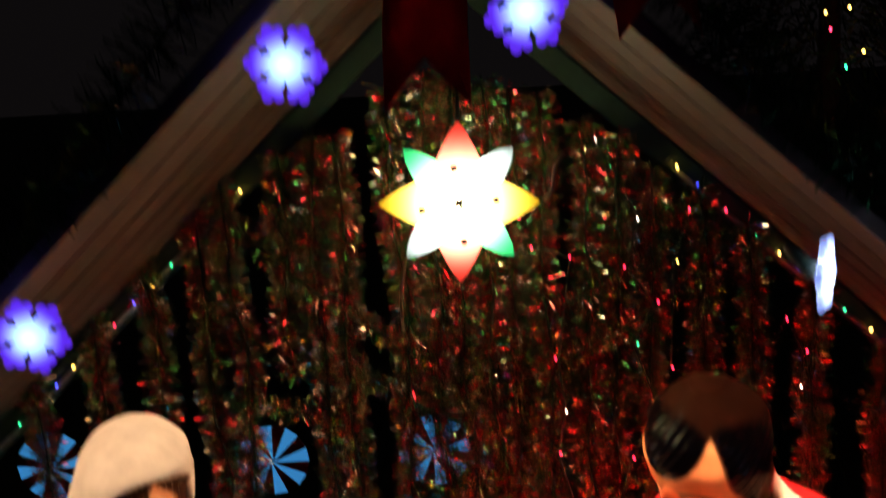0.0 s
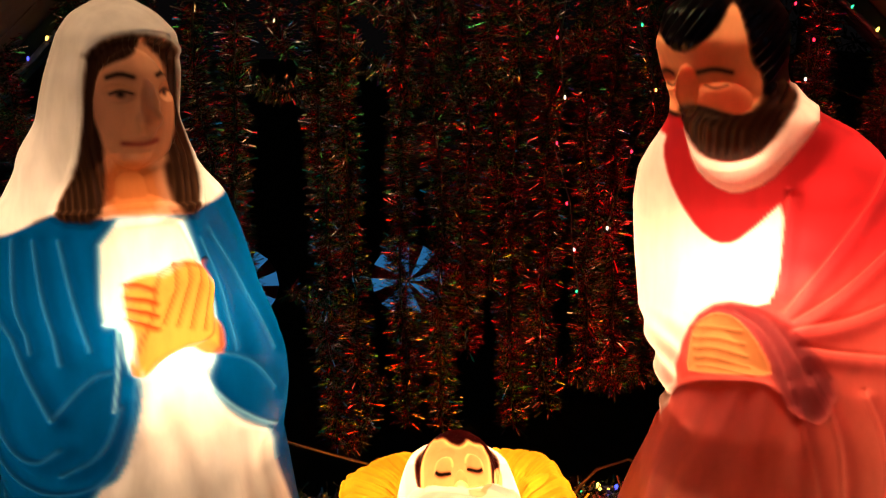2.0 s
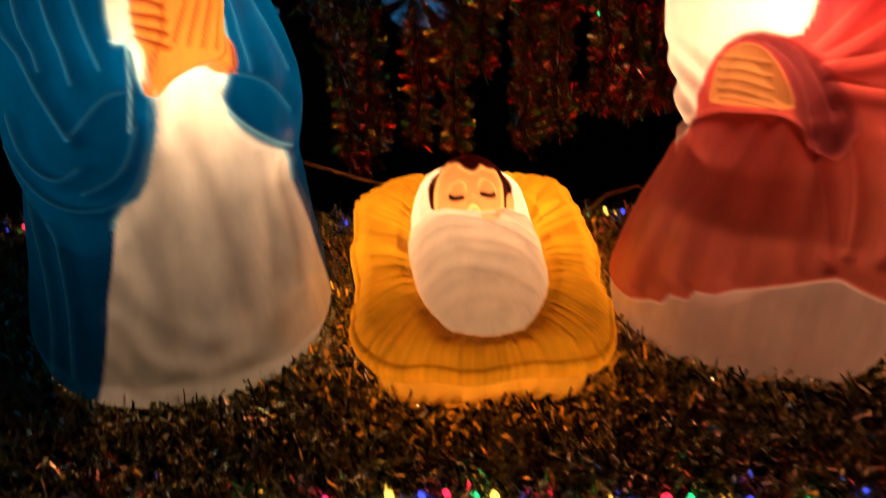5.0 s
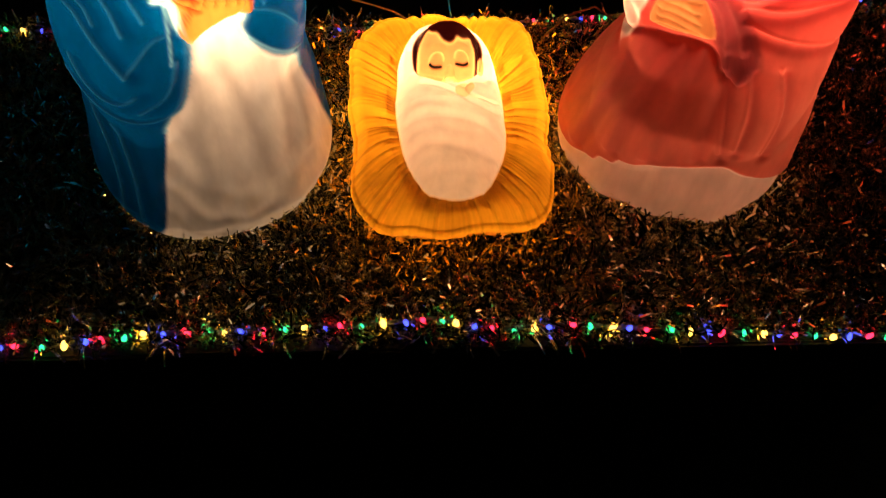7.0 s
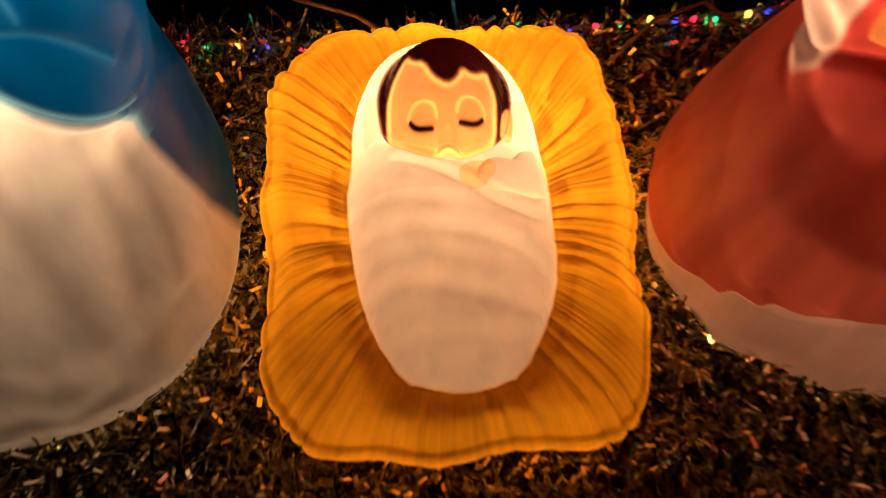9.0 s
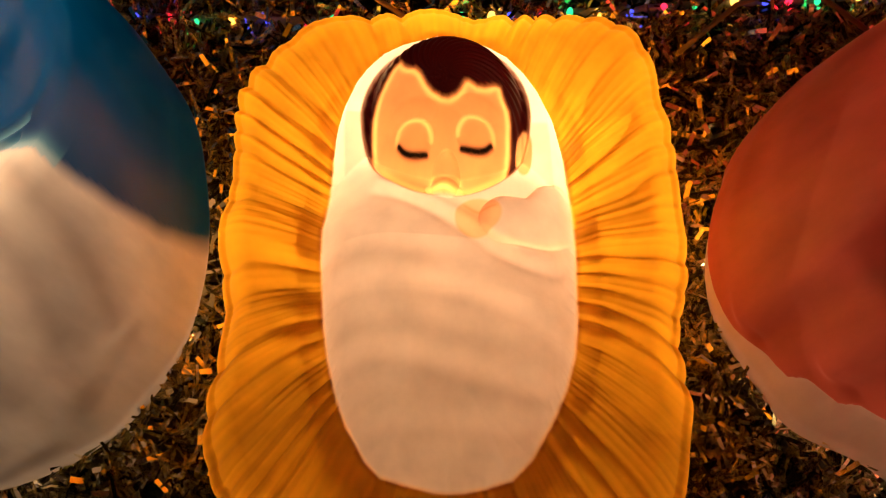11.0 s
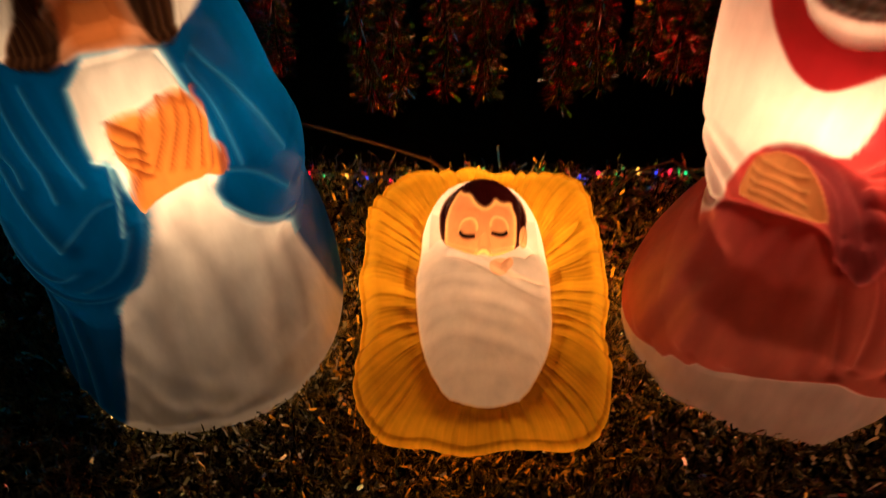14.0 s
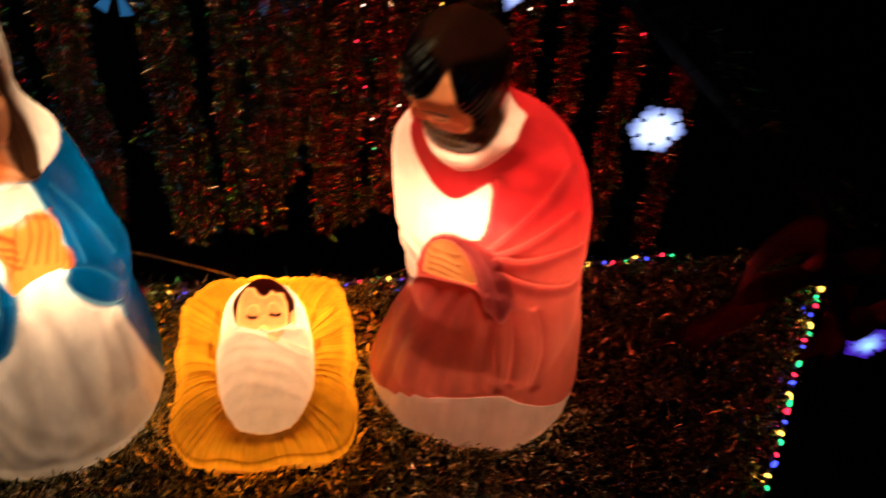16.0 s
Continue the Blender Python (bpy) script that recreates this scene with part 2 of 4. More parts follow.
class Skin:
    """The coat: colour, thinness and relief over a grid of skin points."""

    def __init__(self, u, z, front, colour, thin):
        self.u, self.z, self.front = u, z, front
        self.colour = np.ones(u.shape + (3,)) * colour
        self.thin = np.full(u.shape, thin, float)
        self.relief = np.zeros(u.shape)

    def paint(self, mask, colour, thin):
        m = (mask * self.front)[..., None]
        self.colour = self.colour * (1 - m) + np.array(colour) * m
        self.thin = self.thin * (1 - m[..., 0]) + thin * m[..., 0]

    def all_round(self, mask, colour, thin):
        m = mask[..., None]
        self.colour = self.colour * (1 - m) + np.array(colour) * m
        self.thin = self.thin * (1 - mask) + thin * mask

    def raise_by(self, amount):
        self.relief += amount * self.front

    def crease(self, line, width, height, thinner=0.0, pale=0.0, tint=(0.9, 0.9, 0.88)):
        g = np.exp(-((stroke(line, self.u, self.z) / width) ** 2)) * self.front
        self.relief += height * g
        self.thin = np.clip(self.thin + thinner * g, 0, 0.95)
        self.colour += (np.array(tint) - self.colour) * (pale * g)[..., None]


def moulded(name, axis, table, dress, label, columns=520, rows=440):
    """A hollow moulded figure from its outline at each height; dress() paints and shapes its skin."""
    tab = np.array(table)
    zs = np.concatenate([np.linspace(0, tab[-1, 0] * 0.96, rows - 26), tab[-1, 0] * (0.96 + 0.04 * np.sin(np.linspace(0.06, 1, 26) * math.pi / 2))])

    def smooth(k):
        fine = np.interp(np.linspace(0, tab[-1, 0], 600), tab[:, 0], tab[:, k])
        pad = np.pad(fine, 8, mode="edge")
        fine = np.convolve(pad, np.hanning(17) / np.hanning(17).sum(), "valid")
        return np.interp(zs, np.linspace(0, tab[-1, 0], 600), fine)

    left, right, fore, aft = (smooth(k) for k in (1, 2, 3, 4))
    cap = np.sqrt(np.clip((tab[-1, 0] - zs) / (tab[-1, 0] * 0.035), 0, 1))
    mid = (left + right) / 2
    half = (right - left) / 2
    # more columns on the front, where the paint is
    s = np.linspace(0, 1, columns, endpoint=False)
    ang = math.tau * s - 0.30 * np.cos(math.tau * s)
    c, sn = np.cos(ang), np.sin(ang)
    bulge = 2 / 2.35
    cc, ss = np.sign(c) * np.abs(c) ** bulge, np.sign(sn) * np.abs(sn) ** bulge
    u = mid[:, None] + half[:, None] * cc[None]
    w = np.where(ss > 0, fore[:, None], -aft[:, None]) * ss[None]
    z = np.repeat(zs[:, None], columns, 1)
    front = np.clip(ss * 6 + 0.6, 0, 1)[None] * np.ones_like(u)
    nu, nw = cc[None] / half[:, None], ss[None] / np.where(ss > 0, fore[:, None], -aft[:, None])
    nl = np.hypot(nu, nw)
    skin = Skin(u, z, front, (0.8, 0.78, 0.75), 0.5)
    dress(skin)
    u, w = u + skin.relief * nu / nl, w + skin.relief * nw / nl
    r, f = facing(axis)
    x = axis.x + u * r.x + w * f.x
    y = axis.y + u * r.y + w * f.y
    verts = np.stack([x, y, z], -1).reshape(-1, 3)
    n, k = rows, columns
    i, j = np.meshgrid(np.arange(n - 1), np.arange(k), indexing="ij")
    a, b = i * k + j, i * k + (j + 1) % k
    faces = np.stack([a, b, b + k, a + k], -1).reshape(-1, 4).tolist()
    faces.append([(n - 1) * k + q for q in range(k)])
    ob = mesh_object(name, verts, faces, PLASTIC)
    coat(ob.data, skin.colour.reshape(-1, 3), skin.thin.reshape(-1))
    return tagged(ob, label, "statue", "lit crib figures")


def coat(me, colour, thin):
    layer = me.color_attributes.new("paint", "FLOAT_COLOR", "POINT")
    layer.data.foreach_set("color", np.concatenate([np.clip(colour, 0, 1), np.ones((len(colour), 1))], 1).astype(np.float32).ravel())
    t = me.attributes.new("thin", "FLOAT", "POINT")
    t.data.foreach_set("value", np.clip(thin, 0, 0.95).astype(np.float32))


WHITE, BLUE, FLESH = (0.80, 0.77, 0.74), (0.0, 0.062, 0.23), (0.66, 0.31, 0.17)
HAIR, GOLDEN, RED, ROBE = (0.045, 0.018, 0.010), (0.80, 0.30, 0.06), (0.45, 0.022, 0.032), (0.52, 0.145, 0.11)


def dress_woman(s):
    u, z = s.u, s.z
    # long blue mantle over everything below the veil
    veil_line = np.where(u < -0.03, 0.497 - 0.45 * np.clip(-0.078 - u, 0, 1), 0.49 + np.clip(u - 0.055, 0, 1) * 0.25)
    below = step(veil_line - z, 0.002)
    s.all_round(below, BLUE, 0.40)
    # side of the mantle falls in wide folds
    s.raise_by(below * 0.0025 * np.sin(u * 95 + np.sin(z * 17) * 1.3) * np.clip((0.25 - z) / 0.12, 0, 1) * np.clip(z / 0.08, 0, 1))
    # sleeves
    s.raise_by(0.030 * hump(u, z, -0.10, 0.275, 0.080, 0.105, 1.3) + 0.018 * hump(u, z, 0.120, 0.30, 0.055, 0.10, 1.5))
    gown = [(-0.034, 0.487), (0.047, 0.489), (0.054, 0.466), (0.066, 0.40), (0.072, 0.345), (0.060, 0.305), (0.083, 0.272), (0.124, 0.240), (0.138, 0.166),
            (0.157, 0.10), (0.17, 0.03), (0.18, -0.02), (-0.125, -0.02), (-0.105, 0.045), (-0.092, 0.11), (-0.074, 0.174), (-0.058, 0.222), (-0.034, 0.230), (-0.010, 0.288),
            (-0.006, 0.325), (-0.019, 0.337), (-0.022, 0.384), (-0.041, 0.383)]
    d = inside(gown, u, z)
    s.paint(step(d), WHITE, 0.5)
    s.raise_by(-0.006 * step(d, 0.010) * np.clip((z - 0.14) / 0.20, 0, 1))
    edge = np.exp(-((d / 0.0035) ** 2)) * s.front
    s.thin = np.clip(s.thin + 0.14 * edge * (z > 0.2), 0, 0.95)
    s.colour += (np.array([0.20, 0.55, 0.75]) - s.colour) * (0.55 * edge * (d < 0.001) * (z > 0.2))[..., None]
    # folds of the gown
    skirt = step(d, 0.02) * np.clip((0.30 - z) / 0.1, 0, 1)
    s.raise_by(skirt * (0.0022 * np.sin(u * 85 - z * 26 + 1.0) + 0.0012 * np.sin(u * 150 + z * 18)) * np.clip(z / 0.06, 0, 1))
    s.crease([(-0.085, 0.10), (-0.06, 0.055), (-0.01, 0.03), (0.05, 0.04)], 0.016, -0.0035)
    s.crease([(-0.07, 0.15), (-0.04, 0.10), (0.02, 0.07)], 0.016, -0.003)
    s.crease([(0.055, 0.25), (0.075, 0.16), (0.085, 0.08)], 0.016, -0.003)
    s.crease([(0.115, 0.22), (0.125, 0.15), (0.12, 0.09)], 0.012, -0.003)
    # soft grey strokes put the shade of the gown's deep folds into its paint
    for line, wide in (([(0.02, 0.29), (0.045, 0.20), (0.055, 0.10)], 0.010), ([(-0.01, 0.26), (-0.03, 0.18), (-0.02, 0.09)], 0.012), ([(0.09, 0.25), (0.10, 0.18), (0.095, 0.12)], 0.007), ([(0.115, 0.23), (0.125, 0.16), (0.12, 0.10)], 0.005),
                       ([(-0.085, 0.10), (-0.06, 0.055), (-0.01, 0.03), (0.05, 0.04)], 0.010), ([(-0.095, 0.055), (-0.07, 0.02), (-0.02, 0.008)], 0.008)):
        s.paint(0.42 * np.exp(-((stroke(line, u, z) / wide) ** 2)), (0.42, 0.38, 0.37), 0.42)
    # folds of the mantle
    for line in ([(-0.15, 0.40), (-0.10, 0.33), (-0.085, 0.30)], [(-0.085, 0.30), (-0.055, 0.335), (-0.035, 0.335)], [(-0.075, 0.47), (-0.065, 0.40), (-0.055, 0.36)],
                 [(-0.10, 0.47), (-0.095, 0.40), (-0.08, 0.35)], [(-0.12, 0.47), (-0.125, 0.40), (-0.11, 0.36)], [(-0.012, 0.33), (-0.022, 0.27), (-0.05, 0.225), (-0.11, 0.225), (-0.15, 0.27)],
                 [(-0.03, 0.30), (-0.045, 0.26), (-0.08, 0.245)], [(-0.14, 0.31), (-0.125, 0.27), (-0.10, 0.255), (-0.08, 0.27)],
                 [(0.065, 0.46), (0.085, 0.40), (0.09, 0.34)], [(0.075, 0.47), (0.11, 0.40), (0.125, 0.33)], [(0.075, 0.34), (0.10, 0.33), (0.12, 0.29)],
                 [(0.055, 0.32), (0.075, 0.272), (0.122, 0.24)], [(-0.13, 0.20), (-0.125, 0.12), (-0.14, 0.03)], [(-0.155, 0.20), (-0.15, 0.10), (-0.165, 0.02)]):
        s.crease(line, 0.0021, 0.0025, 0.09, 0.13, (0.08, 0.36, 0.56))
        # shade beside each ridge, put into the paint as darker blue
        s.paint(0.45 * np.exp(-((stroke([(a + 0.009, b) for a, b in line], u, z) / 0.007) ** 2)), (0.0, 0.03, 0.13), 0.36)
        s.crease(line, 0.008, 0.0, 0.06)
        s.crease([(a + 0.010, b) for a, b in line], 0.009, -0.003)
    # opening of the veil, hair, neck and face
    opening = [(-0.031, 0.655), (-0.012, 0.669), (0.019, 0.674), (0.046, 0.668), (0.057, 0.656), (0.059, 0.63), (0.055, 0.59), (0.062, 0.55), (0.066, 0.52), (0.062, 0.492), (0.048, 0.488),
               (-0.033, 0.492), (-0.076, 0.494), (-0.070, 0.512), (-0.050, 0.54), (-0.046, 0.55), (-0.041, 0.584), (-0.037, 0.629)]
    o = inside(opening, u, z)
    s.paint(step(o), FLESH, 0.46)
    s.raise_by(-0.008 * step(o, 0.006) * (z > 0.5))
    s.crease([(-0.031, 0.655), (-0.012, 0.669), (0.019, 0.674), (0.046, 0.668), (0.057, 0.656)], 0.005, 0.005)
    neck = inside([(-0.024, 0.545), (0.030, 0.545), (0.036, 0.493), (-0.030, 0.493)], u, z)
    s.paint(step(neck, 0.004), (0.62, 0.20, 0.06), 0.34)
    s.raise_by(-0.016 * step(neck, 0.012))
    # face
    s.raise_by(0.022 * hump(u, z, 0.010, 0.598, 0.042, 0.062, 0.6))
    s.raise_by(0.012 * hump(u, z, 0.017, 0.600, 0.0075, 0.030, 0.9) + 0.006 * hump(u, z, 0.016, 0.590, 0.011, 0.010))
    s.raise_by(-0.006 * hump(u, z, -0.006, 0.617, 0.015, 0.010) - 0.006 * hump(u, z, 0.038, 0.616, 0.012, 0.010))
    s.raise_by(0.004 * hump(u, z, 0.009, 0.566, 0.016, 0.007) + 0.006 * hump(u, z, 0.006, 0.550, 0.016, 0.012))
    for line in ([(-0.014, 0.632), (-0.003, 0.636), (0.007, 0.632)], [(0.029, 0.633), (0.037, 0.636), (0.046, 0.632)]):
        s.paint(np.exp(-((stroke(line, u, z) / 0.0025) ** 2)), HAIR, 0.1)
    for cu in (-0.004, 0.039):
        s.paint(np.exp(-((stroke([(cu - 0.009, 0.616), (cu, 0.620), (cu + 0.009, 0.616)], u, z) / 0.0014) ** 2)) * 0.9, HAIR, 0.1)
        s.paint(step(0.0032 - np.hypot(u - cu, z - 0.6155)), (0.03, 0.02, 0.02), 0.08)
    s.paint(np.exp(-((stroke([(-0.006, 0.567), (0.009, 0.565), (0.023, 0.568)], u, z) / 0.003) ** 2)), (0.40, 0.09, 0.06), 0.16)
    # parted hair and two long locks
    for lock in ([(-0.032, 0.655), (-0.012, 0.669), (0.019, 0.674), (0.022, 0.664), (0.010, 0.652), (-0.010, 0.645), (-0.026, 0.636), (-0.032, 0.60), (-0.024, 0.57), (-0.024, 0.53), (-0.033, 0.487),
                  (-0.076, 0.492), (-0.070, 0.512), (-0.050, 0.54), (-0.042, 0.584), (-0.038, 0.629)],
                 [(0.019, 0.674), (0.046, 0.668), (0.057, 0.656), (0.060, 0.63), (0.056, 0.59), (0.063, 0.55), (0.068, 0.52), (0.063, 0.488), (0.045, 0.490), (0.036, 0.53), (0.040, 0.57), (0.047, 0.60),
                  (0.050, 0.63), (0.044, 0.650), (0.030, 0.662)]):
        h = inside(lock, u, z)
        m = step(h)
        s.paint(m, HAIR, 0.20)
        s.raise_by(0.010 * step(h, 0.008) * np.clip((0.60 - z) / 0.05, 0, 1))
        strand = 0.5 + 0.5 * np.sin(u * 950 + z * 50 + 2 * np.sin(z * 45))
        s.raise_by(m * strand * 0.0022)
        s.paint(m * strand ** 3 * 0.3 * np.clip((0.56 - z) / 0.05, 0, 1), (0.30, 0.15, 0.07), 0.3)
    # veil folds
    v = (1 - below) * step(-o, 0.004)
    s.raise_by(v * 0.0035 * np.sin((u + 0.25 * (z - 0.5)) * 120) * np.clip((0.62 - z) / 0.1, 0, 1))
    s.thin -= v * 0.12 * np.clip((z - 0.52) / 0.1, 0, 1)
    # praying pair of fists with fingers
    paw = [(-0.019, 0.415), (-0.010, 0.428), (0.008, 0.432), (0.024, 0.430), (0.043, 0.441), (0.055, 0.443), (0.064, 0.431), (0.071, 0.417), (0.068, 0.384), (0.078, 0.367), (0.078, 0.343), (0.063, 0.339), (0.045, 0.353), (0.015, 0.343), (-0.003, 0.325), (-0.018, 0.332), (-0.010, 0.367), (-0.017, 0.390)]
    h = inside(paw, u, z)
    s.paint(step(h), GOLDEN, 0.40)
    s.raise_by(0.026 * np.clip(h / 0.014, 0, 1) ** 0.6)
    # the nearer palm lies over the other one
    palm = inside([(0.012, 0.428), (0.043, 0.441), (0.064, 0.433), (0.071, 0.417), (0.068, 0.384), (0.055, 0.362), (0.020, 0.352), (-0.003, 0.327), (-0.016, 0.334), (-0.006, 0.365), (0.006, 0.392)], u, z)
    s.raise_by(0.006 * step(palm, 0.004))
    s.paint(0.7 * np.exp(-((palm / 0.0018) ** 2)), (0.42, 0.09, 0.015), 0.34)
    for k in range(4):
        line = [(0.016 + 0.012 * k, 0.386 - 0.004 * k), (0.028 + 0.011 * k, 0.415), (0.036 + 0.0105 * k, 0.438)]
        s.crease(line, 0.0022, -0.006)
        s.paint(np.exp(-((stroke(line, u, z) / 0.0016) ** 2)) * 0.8, (0.42, 0.09, 0.015), 0.34)
    for k in range(4):
        line = [(-0.016, 0.421 - 0.0115 * k), (-0.004, 0.424 - 0.0125 * k), (0.010, 0.419 - 0.0125 * k)]
        s.crease(line, 0.0022, -0.006)
        s.paint(np.exp(-((stroke(line, u, z) / 0.0024) ** 2)) * 0.9, (0.30, 0.06, 0.012), 0.26)
    s.paint(step(inside([(0.070, 0.376), (0.080, 0.368), (0.080, 0.340), (0.066, 0.338), (0.064, 0.352)], u, z)), (0.42, 0.12, 0.05), 0.3)
    # pale moulded edges of the two cuffs
    for line in ([(-0.040, 0.385), (-0.022, 0.380), (-0.016, 0.365), (-0.002, 0.322)], [(-0.026, 0.378), (-0.029, 0.337), (-0.035, 0.298)], [(0.062, 0.342), (0.056, 0.320), (0.075, 0.288), (0.100, 0.264), (0.128, 0.243)], [(0.046, 0.478), (0.060, 0.445), (0.072, 0.40), (0.074, 0.37)]):
        s.crease(line, 0.0018, 0.003, 0.16, 0.38, (0.25, 0.60, 0.75))


def dress_man(s):
    u, z = s.u, s.z
    s.all_round(np.ones_like(u), ROBE, 0.46)
    # upper cloak is a brighter red
    top = step(z - (0.30 + 0.35 * np.clip(u - 0.02, -0.1, 0.2)), 0.12)
    s.all_round(top, RED, 0.36)
    # thin places in the coat of the cloak
    for cu, cz, ru, rz, th in ((0.055, 0.515, 0.04, 0.03, 0.16), (0.03, 0.405, 0.022, 0.035, 0.18), (0.09, 0.545, 0.05, 0.02, 0.14), (0.12, 0.44, 0.03, 0.05, 0.08), (0.035, 0.45, 0.03, 0.02, 0.10)):
        s.thin += 1.5 * th * hump(u, z, cu, cz, ru, rz, 1.4) * s.front
    # bulky sleeve and knees
    s.raise_by(0.022 * hump(u, z, 0.10, 0.27, 0.075, 0.115, 1.3) + 0.014 * hump(u, z, -0.045, 0.19, 0.085, 0.11, 1.2))
    chest = [(-0.25, 0.59), (-0.112, 0.562), (-0.118, 0.542), (-0.110, 0.510), (-0.096, 0.482), (-0.076, 0.455), (-0.055, 0.441), (-0.036, 0.443), (-0.012, 0.466), (0.013, 0.495), (0.011, 0.398), (0.0, 0.373), (-0.046, 0.376), (-0.078, 0.352),
             (-0.092, 0.305), (-0.092, 0.265), (-0.105, 0.222), (-0.13, 0.235), (-0.25, 0.29)]
    d = inside(chest, u, z)
    s.paint(step(d), WHITE, 0.42)
    s.raise_by(step(d, 0.01) * np.clip((0.36 - z) / 0.05, 0, 1) * 0.004 * np.sin((z + 0.6 * u) * 190))
    # ragged hem above the white under-robe
    hem_u = [-0.25, -0.13, -0.105, -0.09, -0.083, -0.078, -0.06, -0.052, -0.03, -0.011, 0.03, 0.091, 0.10, 0.135, 0.172, 0.25]
    hem_z = [0.03, 0.048, 0.062, 0.066, 0.080, 0.082, 0.084, 0.098, 0.100, 0.112, 0.125, 0.142, 0.140, 0.120, 0.095, 0.03]
    hem = np.interp(u, hem_u, hem_z)
    s.paint(step(hem - z), (0.74, 0.66, 0.62), 0.42)
    s.raise_by(-0.006 * step(hem - z, 0.004))
    s.raise_by(step(hem - z, 0.02) * 0.003 * np.sin(u * 70))
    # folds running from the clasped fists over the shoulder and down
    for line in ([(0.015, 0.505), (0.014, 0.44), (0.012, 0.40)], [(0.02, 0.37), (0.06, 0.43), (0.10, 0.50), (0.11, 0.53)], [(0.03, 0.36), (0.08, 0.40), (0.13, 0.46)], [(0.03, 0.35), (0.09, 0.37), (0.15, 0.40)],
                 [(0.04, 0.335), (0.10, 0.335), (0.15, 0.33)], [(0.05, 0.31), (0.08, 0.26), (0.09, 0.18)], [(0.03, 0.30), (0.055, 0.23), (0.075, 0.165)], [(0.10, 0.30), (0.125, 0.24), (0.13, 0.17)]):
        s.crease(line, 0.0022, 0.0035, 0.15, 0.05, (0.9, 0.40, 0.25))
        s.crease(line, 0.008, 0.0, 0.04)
        # shade below each ridge is put into the cloak's colour
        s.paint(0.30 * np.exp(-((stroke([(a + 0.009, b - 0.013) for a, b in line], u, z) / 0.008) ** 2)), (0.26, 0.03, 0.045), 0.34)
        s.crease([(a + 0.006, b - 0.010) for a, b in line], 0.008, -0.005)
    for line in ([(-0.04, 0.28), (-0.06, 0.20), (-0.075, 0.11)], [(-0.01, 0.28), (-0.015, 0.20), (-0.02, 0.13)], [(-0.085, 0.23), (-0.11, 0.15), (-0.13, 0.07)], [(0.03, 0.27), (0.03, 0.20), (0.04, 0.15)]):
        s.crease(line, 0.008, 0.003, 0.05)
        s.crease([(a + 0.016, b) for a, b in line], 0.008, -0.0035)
        # darker paint stands in for the shade in these lower folds
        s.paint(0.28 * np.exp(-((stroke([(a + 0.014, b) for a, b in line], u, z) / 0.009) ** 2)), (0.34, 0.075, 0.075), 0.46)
    # yoke and rolled collar
    yoke = [(-0.114, 0.566), (-0.119, 0.542), (-0.110, 0.510), (-0.096, 0.482), (-0.076, 0.455), (-0.055, 0.441), (-0.036, 0.443), (-0.012, 0.466), (0.013, 0.495), (0.05, 0.54), (0.06, 0.58), (0.041, 0.591), (0.020, 0.545), (-0.006, 0.515), (-0.038, 0.499), (-0.064, 0.508), (-0.082, 0.527), (-0.096, 0.570)]
    s.paint(step(inside(yoke, u, z)), RED, 0.25)
    collar = [(-0.096, 0.572), (-0.083, 0.527), (-0.064, 0.507), (-0.038, 0.497), (-0.006, 0.512), (0.020, 0.545), (0.044, 0.587), (0.012, 0.622), (0.002, 0.60), (0.0, 0.567), (-0.02, 0.54), (-0.05, 0.532), (-0.075, 0.54), (-0.09, 0.56)]
    c = inside(collar, u, z)
    s.paint(step(c), WHITE, 0.5)
    s.raise_by(0.012 * np.clip(c / 0.010, 0, 1) ** 0.5)
    # head: hair everywhere above the collar, then the face and the beard
    s.all_round(step(z - np.interp(u, [-0.2, -0.10, -0.02, 0.012, 0.05], [0.585, 0.58, 0.60, 0.622, 0.64]), 0.002), (0.085, 0.030, 0.018), 0.12)
    face = [(-0.16, 0.668), (-0.122, 0.670), (-0.106, 0.653), (-0.088, 0.650), (-0.064, 0.668), (-0.050, 0.699), (-0.041, 0.690), (-0.032, 0.666), (-0.027, 0.640), (-0.016, 0.627), (-0.016, 0.600), (-0.03, 0.583), (-0.075, 0.585), (-0.098, 0.583), (-0.16, 0.60)]
    f = inside(face, u, z)
    s.paint(step(f), (0.86, 0.46, 0.22), 0.80)
    beard = [(-0.100, 0.583), (-0.090, 0.590), (-0.075, 0.595), (-0.052, 0.586), (-0.030, 0.588), (-0.018, 0.600), (-0.013, 0.620), (0.008, 0.62), (0.010, 0.60), (0.002, 0.567), (-0.018, 0.542), (-0.045, 0.533), (-0.073, 0.538), (-0.090, 0.56)]
    b = inside(beard, u, z)
    s.paint(step(b), (0.05, 0.020, 0.012), 0.14)
    s.raise_by(0.007 * np.clip(b / 0.016, 0, 1) ** 0.7)
    strand = 0.5 + 0.5 * np.sin(u * 700 - z * 250 + 2.5 * np.sin(z * 90))
    s.raise_by(step(b) * strand * 0.0015)
    s.paint(step(b) * strand ** 3 * 0.22, (0.22, 0.10, 0.04), 0.2)
    for fringe in ([(-0.125, 0.70), (-0.122, 0.672), (-0.106, 0.653), (-0.088, 0.650), (-0.064, 0.668), (-0.052, 0.690), (-0.056, 0.702), (-0.085, 0.712)],
                   [(-0.047, 0.705), (-0.040, 0.690), (-0.032, 0.666), (-0.027, 0.640), (-0.017, 0.627), (-0.014, 0.604), (-0.004, 0.62), (0.008, 0.655), (0.004, 0.69), (-0.02, 0.705)]):
        h = inside(fringe, u, z)
        s.paint(step(h, 0.003), (0.012, 0.008, 0.012), 0.05)
